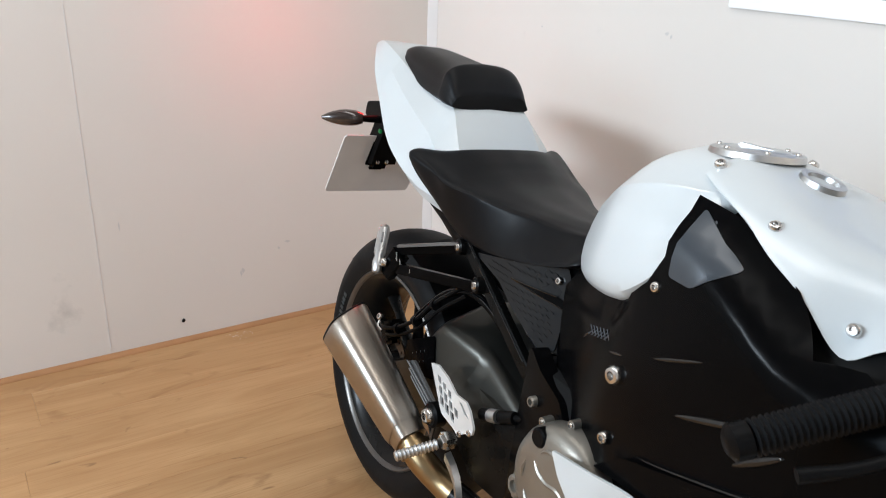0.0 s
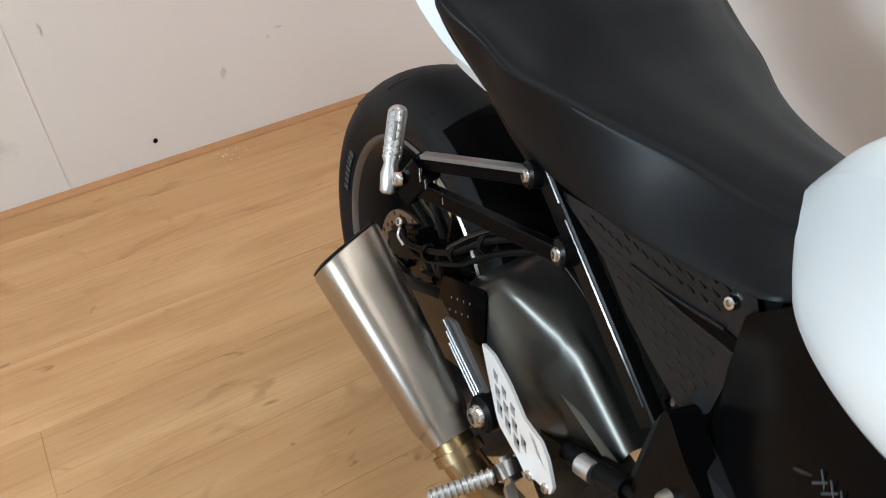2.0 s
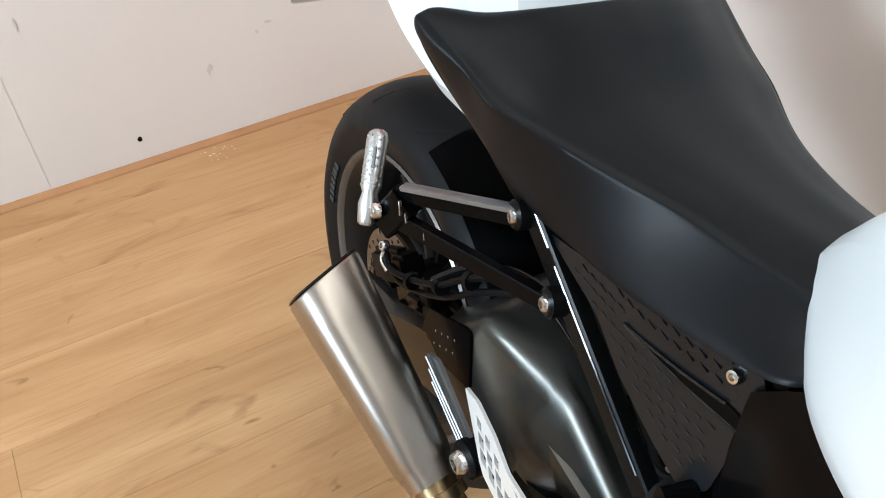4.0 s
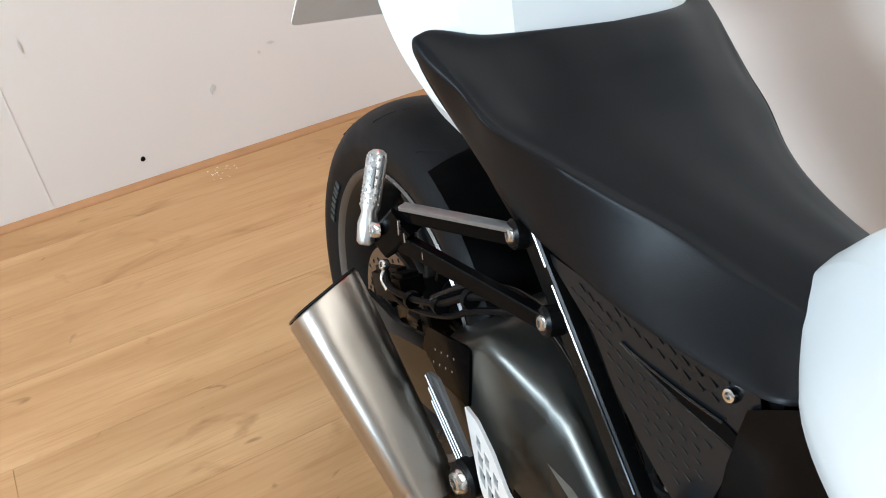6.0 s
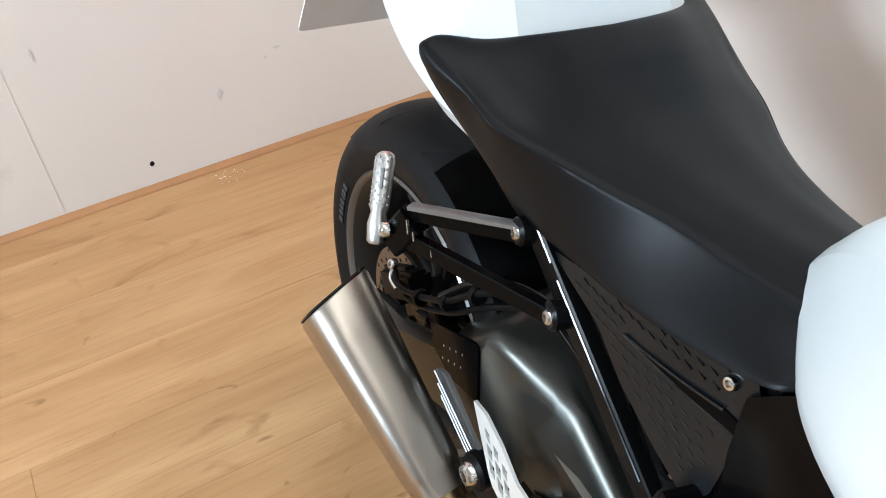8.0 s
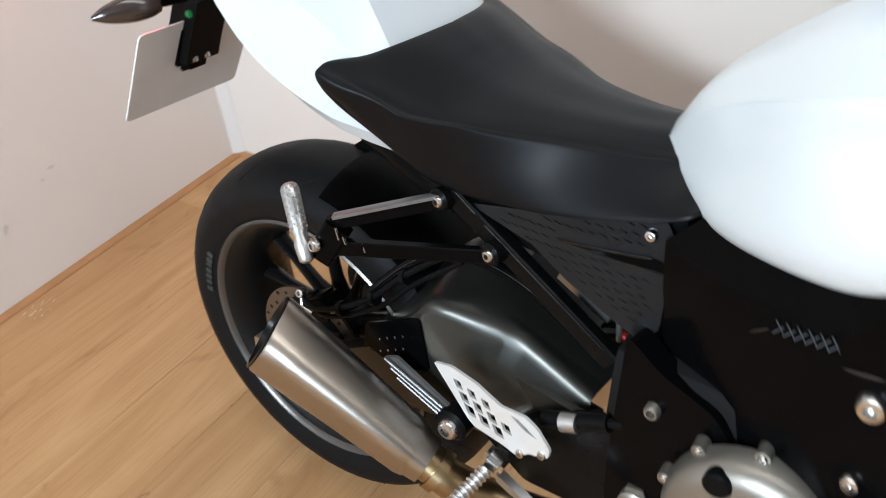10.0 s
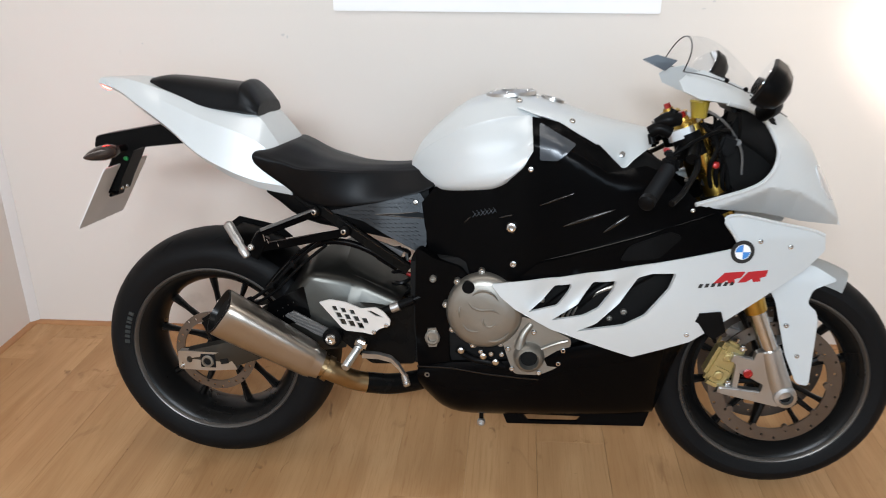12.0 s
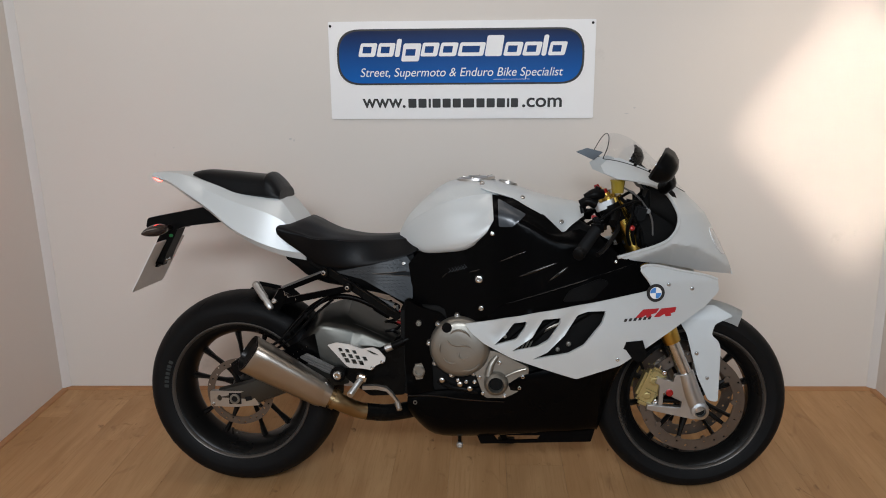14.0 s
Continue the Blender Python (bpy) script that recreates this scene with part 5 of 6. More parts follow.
part("pipe_clamp", tube([P0 + ax * 0.022, P0 + ax * 0.036], 0.033, 24), BRASS, bike)
part("hanger_strap", plate(rounded([(0.225, 0.455), (0.25, 0.468), (0.335, 0.425), (0.36, 0.415), (0.35, 0.392), (0.30, 0.410)], 0.006), Matrix.Translation((0, -0.152, 0)) @ Matrix.Rotation(radians(90), 4, "X"), 0.005), WORNSATIN_SHEEN, bike, "cast metal exhaust hanger")
for k in range(3):
    part("hanger_rib", tube([(0.235 + 0.01 * k, -0.158, 0.462 - 0.012 * k), (0.33, -0.158, 0.424 - 0.009 * k)], 0.0018, 6), WORNSATIN_SHEEN, bike)
part("hanger_bush", lathe([(0.015, 0.024), (-0.006, 0.024), (-0.010, 0.020), (-0.010, 0)], (0.347, -0.156, 0.404), (0, 1, 0), 24), SATIN, bike)
screw((0.347, -0.168, 0.404), (0, -1, 0), 0.015, bike, CHROME, "hanger_bolt")

# rider's peg, guard plate and pedal
HM = Matrix.Translation((0.313, -0.156, 0.002)) @ Matrix.Rotation(radians(-6.5), 4, "Z") @ Matrix.Translation((-0.313, 0, 0)) @ Matrix.Rotation(radians(90), 4, "X")
cells = []
for j in range(3):
    for i in range(4):
        x, z, q = 0.356 + i * 0.0225 + j * 0.010, 0.481 - j * 0.0165 - i * 0.003, 0.0062 + 0.0008 * j
        if not (j == 0 and i == 3) and not (j == 2 and i == 3):
            cells.append([(x - q * 1.1, z + q * 0.9), (x + q * 0.8, z + q * 0.9), (x + q * 1.6, z - q * 0.95), (x - q * 0.2, z - q * 0.95)])
cells.append([(0.440, 0.482), (0.452, 0.482), (0.482, 0.468), (0.462, 0.470)])
guard = part("heel_guard", plate(rounded([(0.316, 0.494), (0.345, 0.503), (0.386, 0.499), (0.425, 0.486), (0.462, 0.492), (0.480, 0.484), (0.500, 0.462), (0.498, 0.448), (0.470, 0.436),
                                        (0.455, 0.420), (0.430, 0.424), (0.385, 0.425), (0.374, 0.432)], 0.004), HM, 0.004, cells), SILVERPAINT, bike, "silver heel guard with cut-out cells")
for x, z in ((0.457, 0.430), (0.488, 0.450)):
    screw((x, -0.156 - 0.114 * (x - 0.313), z), (0, -1, 0), 0.006, guard)
part("footrest_hanger", plate(rounded([(0.33, 0.415), (0.42, 0.43), (0.53, 0.49), (0.56, 0.48), (0.55, 0.33), (0.44, 0.325), (0.38, 0.37)], 0.01), Matrix.Translation((0, -0.125, 0)) @ Matrix.Rotation(radians(90), 4, "X"), 0.02), FRAME, bike)


def ribbed(a, b, r, rings):
    """A knurled round peg."""
    a, b = Vector(a), Vector(b)
    n = (b - a).length
    prof = [(0, 0), (0, r * 0.8)]
    for k in range(rings):
        w = n * (k + 0.2) / rings
        prof += [(w, r * 0.82), (w + n * 0.3 / rings, r), (w + n * 0.6 / rings, r * 0.82)]
    prof += [(n, r * 0.7), (n, 0)]
    return lathe(prof, a, b - a, 14)


peg = part("footpeg", ribbed((0.419, -0.189, 0.391), (0.403, -0.263, 0.372), 0.0105, 11), ALU, bike, "knurled aluminium footpeg")
part("peg_joint", block(0.03, 0.03, 0.026, pose(0.424, -0.172, 0.398, 0, 20, 0), 0.006), CHROME, peg)
part("brake_pedal", skin([[(x, y + 0.006, z - h), (x, y - 0.006, z - h * 0.7), (x, y - 0.006, z + h * 0.7), (x, y + 0.006, z + h)] for x, y, z, h in
                          ((0.425, -0.168, 0.366, 0.009), (0.47, -0.186, 0.373, 0.0085), (0.503, -0.198, 0.371, 0.008), (0.522, -0.204, 0.356, 0.0085), (0.541, -0.210, 0.331, 0.008))]), ALU, bike, "silver brake pedal", 40)
part("pedal_tip", ribbed((0.536, -0.206, 0.336), (0.546, -0.222, 0.314), 0.0095, 5), ALU, bike)
part("brake_cylinder", joined(tube([(0.47, -0.140, 0.47), (0.55, -0.135, 0.505)], 0.011, 12), tube([(0.55, -0.135, 0.505), (0.585, -0.13, 0.52)], 0.006, 8)), SATIN, bike)
part("cylinder_collar", tube([(0.495, -0.143, 0.482), (0.515, -0.142, 0.490)], 0.012, 12), ALU, bike)


# pillion peg hanger
hanger = part("pillion_peg_hanger", joined(beam((0.312, -0.117, 0.714), (0.178, -0.180, 0.668), 0.012, 0.016), beam((0.384, -0.122, 0.667), (0.168, -0.184, 0.634), 0.012, 0.021, ends=(0.9, 1.0)),
                                           beam((0.192, -0.176, 0.668), (0.164, -0.186, 0.618), 0.020, 0.034)), BLACK, bike, "black pillion peg hanger", 25)
# paler strip laid on the black arm for the light its top reflects
part("hanger_top_sheen", beam((0.308, -0.1218, 0.7235), (0.186, -0.1785, 0.6805), 0.0122, 0.005), WORNSATIN_SHEEN, hanger)
for q, w in (((0.196, -0.187, 0.664), 0.016), ((0.203, -0.183, 0.655), 0.010), ((0.224, -0.172, 0.646), 0.012)):
    part("hanger_notch", beam((q[0], q[1], q[2] + w / 2), (q[0] + 0.004, q[1], q[2] - w / 2), 0.0016, 0.003, (0, 1, 0)), CHROME, hanger)
for p in ((0.306, -0.121, 0.716), (0.379, -0.125, 0.670)):
    part("bolt_boss", lathe([(0.012, 0.015), (-0.004, 0.015), (-0.007, 0.012), (-0.007, 0)], p, (0.2, 1, 0), 18), FRAME, hanger)
    screw((p[0], p[1] - 0.006, p[2]), (-0.2, -1, 0), 0.008, hanger)
pg0, pg1 = Vector((0.162, -0.208, 0.620)), Vector((0.100, -0.166, 0.694))
pgd = pg1 - pg0
pgu = pgd.normalized()
pgs = pgu.cross(Vector((0.55, -0.75, 0.35))).normalized()
pgn = pgs.cross(pgu)
peg_rings = []
for k, w, h in ((0.0, 0.006, 0.005), (0.03, 0.0095, 0.008), (0.22, 0.0115, 0.010), (0.34, 0.0085, 0.009), (0.40, 0.0115, 0.0095), (0.90, 0.0125, 0.0095), (0.97, 0.0105, 0.008), (1.0, 0.006, 0.005)):
    peg_rings.append([pg0 + pgd * k + pgs * (w * math.cos(a)) + pgn * (h * math.sin(a)) for a in np.linspace(0, 2 * math.pi, 16, endpoint=False)])
ppeg = part("pillion_footpeg", skin(peg_rings), ALU, bike, "folded studded aluminium pillion peg", 40)
studs = []
for i in range(12):
    for j in range(5):
        a = radians(15 + 37 * j + (18 if i % 2 else 0))
        q = pg0 + pgd * (0.42 + 0.046 * i) + pgs * (0.0118 * math.cos(a)) + pgn * (0.0095 * math.sin(a))
        studs.append(lathe([(-0.001, 0.0021), (0.0004, 0.0014), (0.0007, 0)], q, q - (pg0 + pgd * (0.42 + 0.046 * i)), 6))
part("peg_studs", joined(*studs), ALU, ppeg)
part("peg_slot", beam(pg0 + pgd * 0.58 + pgn * 0.0098 + pgs * 0.004, pg0 + pgd * 0.80 + pgn * 0.0098 + pgs * 0.004, 0.003, 0.002, tuple(pgn)), WORNSATIN_SHEEN, ppeg)
screw((0.169, -0.200, 0.643), (-0.2, -1, 0.1), 0.0085, ppeg)
# thin glossy bars added to draw the highlight along the rail's bevel
for e0, e1 in (((0.318, -0.1165, 0.732), (0.350, -0.1165, 0.709)), ((0.364, -0.1165, 0.698), (0.524, -0.1185, 0.592))):
    part("rail_highlight", tube([e0, e1], 0.0014, 6), GLOSS, bike)
both(lambda s: part("subframe_rail", beam((0.262, 0.107 * s, 0.757), (0.535, 0.109 * s, 0.574), 0.018, 0.026), FRAME, bike, "black subframe rail"))
# brake hoses to the rear caliper
HOSE = ((0.052, -0.122, 0.462), (0.082, -0.130, 0.462), (0.13, -0.127, 0.483), (0.19, -0.123, 0.525), (0.245, -0.121, 0.582), (0.315, -0.114, 0.640))
part("brake_hose", tube(HOSE, 0.0045, 8, 6), SATIN, bike, "black brake hose")
part("brake_hose", tube([(x + 0.014, y + 0.004, z - 0.010) for x, y, z in HOSE], 0.004, 8, 6), SATIN, bike, "black brake hose")
part("brake_line", tube([(0.050, -0.124, 0.468), (0.056, -0.130, 0.455), (0.076, -0.131, 0.452)], 0.003, 8, 4), CHROME, bike, "bent bright brake line")
screw((0.048, -0.124, 0.472), (0, -1, 0.4), 0.008, bike, CHROME, "hose_bolt")
screw((0.105, -0.112, 0.455), (0, -1, 0.2), 0.007, bike, CHROME, "caliper_bolt")
for u in ((0.13, -0.124, 0.478), (0.19, -0.120, 0.520), (0.245, -0.118, 0.577)):
    part("cable_tie", tube([(u[0] - 0.004, u[1], u[2]), (u[0] + 0.004, u[1], u[2] + 0.003)], 0.0115, 10), SATIN, bike)
# rear shock
part("shock_spring", tube([(0.50 + 0.022 * math.cos(t), -0.02 + 0.022 * math.sin(t), 0.46 + 0.005 * t) for t in np.linspace(0, 30, 90)], 0.005, 6, 1), FRAME, bike, "black shock absorber spring")
part("shock_reservoir", tube([(0.455, -0.085, 0.60), (0.50, -0.092, 0.575)], 0.011, 14), FRAME, bike)
for x, z, dz in ((0.513, 0.583, -0.006), (0.511, 0.552, -0.012)):
    part("adjuster_knob", tube([(x + 0.012, -0.072, z), (x + 0.030, -0.074, z + dz * 0.5)], 0.0055, 12), RED, bike)
part("shock_link", joined(beam((0.440, -0.068, 0.632), (0.512, -0.072, 0.602), 0.012, 0.018, ends=(0.6, 1.0)), tube([(0.524, -0.078, 0.605), (0.527, -0.078, 0.578)], 0.004, 8)), ALU, bike)

# front fork, mudguard and brake
def fork_x(z):
    return 1.365 - 0.42 * (z - 0.51)


def fork(s):
    y = 0.104 * s
    leg = part("fork_leg", tube([(fork_x(0.515), y, 0.515), (fork_x(0.36), y, 0.36)], 0.0205, 20), CHROME, bike, "bright steel fork leg")
    part("outer_tube", lathe([(0, 0.0), (0, 0.026), (0.03, 0.028), (0.05, 0.028), (0.055, 0.0255), (0.40, 0.0255), (0.48, 0.0255), (0.48, 0)], (fork_x(0.50), y, 0.50), (-0.387, 0, 0.922), 24), GOLD, leg, "gold anodised outer tube")
    part("fork_foot", joined(tube([(fork_x(0.405), y, 0.405), (1.428, y, 0.345), (1.450, y, 0.290)], 0.027, 16, 5, taper=[0.026, 0.029, 0.030]),
                             beam((1.425, y, 0.350), (1.322, y + 0.006 * s, 0.383), 0.022, 0.022, ends=(1.3, 0.9)), beam((1.452, y, 0.278), (1.295, y + 0.006 * s, 0.299), 0.022, 0.022, ends=(1.4, 0.8)),
                             beam((1.340, y + 0.004 * s, 0.380), (1.336, y + 0.004 * s, 0.300), 0.014, 0.014), beam((1.430, y + 0.004 * s, 0.310), (1.345, y + 0.004 * s, 0.352), 0.014, 0.018)), ALU, leg, "cast aluminium fork foot")
    part("foot_web", mirrored(plate(rounded([(1.377, 0.400), (1.415, 0.405), (1.440, 0.369), (1.462, 0.320), (1.480, 0.302), (1.478, 0.276), (1.435, 0.262), (1.300, 0.290), (1.298, 0.304), (1.395, 0.296), (1.400, 0.318), (1.372, 0.338), (1.325, 0.372), (1.325, 0.392), (1.372, 0.378)], 0.006),
                                Matrix.Translation((0, -0.122, 0)) @ Matrix.Rotation(radians(90), 4, "X"), 0.02), s), ALU, leg)
    part("axle_end", lathe([(0, 0.028), (0.016, 0.026), (0.018, 0.017), (0.008, 0.015), (0.008, 0)], (1.452, y + 0.014 * s, 0.291), (0, s, 0), 22), ALU, leg)
    # dark disc painted as the shade inside the hollow axle
    part("axle_bore_shade", lathe([(0.009, 0.0145), (0.0095, 0.012), (0.0095, 0)], (1.452, y + 0.014 * s, 0.291), (0, s, 0), 18), DARK, leg)
    part("damping_adjuster", lathe([(0, 0.011), (0.006, 0.011), (0.007, 0.008), (0.005, 0.006), (0.005, 0)], (1.361, y + 0.016 * s, 0.346), (0, s, 0), 18), RED, leg)
    cal = part("front_caliper", joined(block(0.055, 0.03, 0.125, pose(1.312, 0.086 * s, 0.352, 0, 24, 0), 0.010, 3), block(0.03, 0.045, 0.09, pose(1.292, 0.082 * s, 0.362, 0, 24, 0), 0.008, 2)), CALIPER, bike, "pale gold radial brake caliper")
    for q in (-1, 1):
        screw((1.335 + 0.013 * q, 0.104 * s, 0.357 + 0.046 * q), (0, s, 0), 0.009, cal)
    for q in (-1, 0, 1):
        part("caliper_rib", mirrored(beam((1.288 + 0.017 * q, -0.102, 0.352 + 0.038 * q), (1.322 + 0.017 * q, -0.104, 0.337 + 0.038 * q), 0.007, 0.010, (0, 1, 0)), s), CALIPER, cal)
    for q in (-1, 1):
        part("piston_cap", lathe([(0, 0.0135), (0.006, 0.0125), (0.007, 0.009), (0.004, 0.008), (0.004, 0)], (1.308 + 0.010 * q, 0.101 * s, 0.352 + 0.024 * q), (0, s, 0), 16), CALIPER, cal)
    part("bleed_nipple", tube([(1.335, 0.095 * s, 0.412), (1.339, 0.097 * s, 0.424)], 0.0035, 8), CHROME, cal)
    part("caliper_hose", tube([(1.285, 0.09 * s, 0.41), (1.27, 0.10 * s, 0.46), (1.30, 0.085 * s, 0.53), (1.28, 0.07 * s, 0.62)], 0.0045, 8, 5), SATIN, bike)


both(fork)
ang = np.linspace(radians(60), radians(128), 18)
mg = []
for a in ang:
    row, k = [], (a - ang[0]) / (ang[-1] - ang[0])
    wd = 0.066 + 0.010 * min(1, k * 4)
    for q in np.linspace(-1, 1, 13):
        rr = 0.314 + 0.004 * (1 - k) - (0.046 - 0.006 * k) * abs(q) ** 2.5
        aq = a + radians(1.5) * abs(q) * (1 - k)
        row.append(tuple(FC + Vector((math.cos(aq) * rr, q * wd, math.sin(aq) * rr))))
    mg.append(row)
mb = skin(mg, caps=False, closed=False)
bmesh.ops.solidify(mb, geom=mb.faces[:], thickness=0.003)
mudguard = part("front_mudguard", mb, WHITE, bike, "white front mudguard with side blades")
BLADE = [(1.555, 0.575), (1.50, 0.607), (1.42, 0.608), (1.385, 0.575), (1.416, 0.520), (1.436, 0.441), (1.45, 0.387), (1.483, 0.314), (1.512, 0.310), (1.518, 0.475), (1.512, 0.498), (1.49, 0.517), (1.50, 0.55)]
for s in (-1, 1):
    bm = panel(rounded(BLADE, 0.01), lambda u, v: Vector((u, -lerp(v, (0.31, 0.50, 0.58, 0.61), (0.098, 0.086, 0.078, 0.066)), v)), 0.02, 0.004)
    blade = part("mudguard_blade", mirrored(bm, s), WHITE, mudguard)
for x, z in ((1.445, 0.462), (1.478, 0.385)):
    both(lambda s: screw((x, 0.094 * s, z), (0, s, 0), 0.006, mudguard))


# nose fairing
def nose_front(z):
    return lerp(z, (0.688, 0.738, 0.80, 0.889, 0.966, 1.04, 1.13), (1.569, 1.551, 1.522, 1.473, 1.397, 1.326, 1.244))


def nose_at(u, v, lift=0.0):
    """u is the root of the distance behind the nose's front line, v the height."""
    d = u * u
    w = 0.212 * min(1, d / 0.36) ** 0.5
    x = nose_front(v) - d
    w -= 1.1 * max(0, lerp(x, (1.18, 1.234, 1.36, 1.435, 1.497, 1.56), (0.772, 0.770, 0.806, 0.792, 0.757, 0.712)) - v)
    return Vector((x, -(max(0.0, w) + lift * (1 if u > 0.01 else 0)), v))


def to_uv(x, z):
    return (math.sqrt(max(0.0, nose_front(z) - x)), z)


NOSE = [(1.569, 0.690), (1.463, 0.707), (1.36, 0.733), (1.261, 0.757), (1.187, 0.776), (1.248, 0.790), (1.300, 0.802), (1.340, 0.818), (1.368, 0.846), (1.377, 0.882), (1.366, 0.915), (1.345, 0.948), (1.305, 0.974), (1.254, 0.988),
        (1.19, 0.998), (1.150, 1.016), (1.140, 1.038), (1.158, 1.052), (1.195, 1.060), (1.24, 1.042), (1.315, 1.010), (1.350, 0.988), (1.385, 0.962), (1.405, 0.957), (1.473, 0.889), (1.522, 0.80), (1.551, 0.738)]
uv = [to_uv(x, z) for x, z in NOSE]
for s in (-1, 1):
    bm = panel(uv, lambda u, v: nose_at(u, v), 0.008, 0.004)
    nose = part("nose_fairing", mirrored(bm, s), WHITE, bike, "pearl white nose fairing")
    lens = part("headlight", mirrored(panel(rounded([(0.05, 0.755), (0.15, 0.765), (0.17, 0.80), (0.14, 0.845), (0.05, 0.835)], 0.02), lambda u, v: nose_at(u, v, 0.003), 0.02, 0.002), s), LENS, nose, "headlight lens")
    part("inner_cowl", mirrored(panel([to_uv(x, z) for x, z in ((1.46, 0.74), (1.27, 0.79), (1.23, 0.81), (1.25, 0.87), (1.285, 0.92), (1.315, 0.962), (1.40, 0.93), (1.44, 0.88))],
                                     lambda u, v: nose_at(u, v) * 1.0 + Vector((-0.02, 0.035 + 0.06 * min(1, u), -0.004)), 0.03, 0.003), s), DARK, nose)
for s in (-1, 1):
    rim_line = [nose_at(*to_uv(x, z)) for x, z in NOSE[4:14]]
    part("opening_lip", mirrored(tube([p + Vector((0, 0.001, 0)) for p in rim_line], 0.0052, 8, 4), s), WHITE, nose)
part("dash_backing", loft([
    (1.295, [(0, 0.975), (-0.06, 0.975), (-0.09, 0.96), (-0.095, 0.93), (-0.08, 0.90), (0, 0.89)]),
    (1.36, [(0, 0.97), (-0.05, 0.97), (-0.085, 0.95), (-0.09, 0.90), (-0.07, 0.86), (0, 0.85)]),
    (1.46, [(0, 0.86), (-0.03, 0.86), (-0.05, 0.84), (-0.05, 0.80), (-0.04, 0.77), (0, 0.76)]),
], 3, 3), DARK, bike, "black instrument housing")
# windscreen
rows = []
for k, (x, zc, zs, ys) in enumerate(((1.405, 0.960, 0.952, 0.045), (1.365, 1.000, 0.976, 0.095), (1.31, 1.056, 1.010, 0.130), (1.26, 1.104, 1.034, 0.150), (1.215, 1.128, 1.050, 0.160), (1.175, 1.130, 1.058, 0.163))):
    row = []
    for a in np.linspace(-1, 1, 15):
        row.append((x - 0.03 * a * a * (k / 5), ys * math.sin(a * math.pi / 2) if abs(a) < 1 else ys * a, zs + (zc - zs) * math.cos(a * math.pi / 2)))
    rows.append(row)
wb = skin([[tuple(p) for p in r] for r in spline(np.array(rows), 3)], caps=False, closed=False)
bmesh.ops.solidify(wb, geom=wb.faces[:], thickness=0.003)
screen = part("windscreen", wb, SCREEN, bike, "clear curved windscreen")
screen.visible_shadow = False
edge_line = [tuple(p) for p in spline(np.array(rows), 3)[-1]]
part("screen_edge", tube([edge_line[0], *edge_line[2:-2:2], edge_line[-1]], 0.0014, 6, 3), SATIN, screen)
for k in (0, -1):
    part("screen_edge", tube([tuple(r[k]) for r in rows], 0.0012, 6, 3), SATIN, screen)
for z, x in ((0.985, 1.345), (1.015, 1.305), (1.035, 1.26)):
    both(lambda s: screw((x - 0.02, s * lerp(x, (1.26, 1.345), (0.152, 0.125)), z + 0.005), (0.3, s, 0.4), 0.005, screen, SATIN))


part("screen_tab", plate(rounded([(1.092, 1.072), (1.128, 1.084), (1.180, 1.070), (1.150, 1.044)], 0.004), Matrix.Translation((0, 0.125, 0)) @ Matrix.Rotation(radians(90), 4, "X"), 0.003), GREYPLASTIC, screen)
# mirrors
def mirror(s):
    base, tip = Vector((1.322, 0.150 * s, 0.972)), Vector((1.300, 0.285 * s, 1.035))
    arm_ob = part("mirror", tube([base, base + Vector((0.012, 0.05 * s, 0.018)), tip], 0.014, 12, 5, taper=[0.020, 0.014, 0.012]), SATIN, bike, "black wing mirror")
    rings = []
    for w, k in ((-0.022, 0.90), (-0.016, 1.0), (0.006, 0.96), (0.026, 0.72), (0.036, 0.35)):
        ring = []
        for y, z in rounded([(-0.075, -0.045), (0.062, -0.028), (0.075, 0.020), (0.040, 0.052), (-0.045, 0.046), (-0.080, 0.010)], 0.03, 5):
            p = Vector((w, y * k * s, z * k))
            p.rotate(Euler((radians(-18) * s, radians(30), radians(10) * s)))
            ring.append(Vector((1.290, 0.300 * s, 1.036)) + p)
        rings.append(ring)
    part("mirror_shell", skin(rings), SATIN, arm_ob)
    part("mirror_glass", skin([[p + Vector((-0.0012, 0, 0)) for p in rings[0]], [p + Vector((0.001, 0, 0)) for p in rings[0]]]), MIRROR, arm_ob, "mirror glass")


both(mirror)

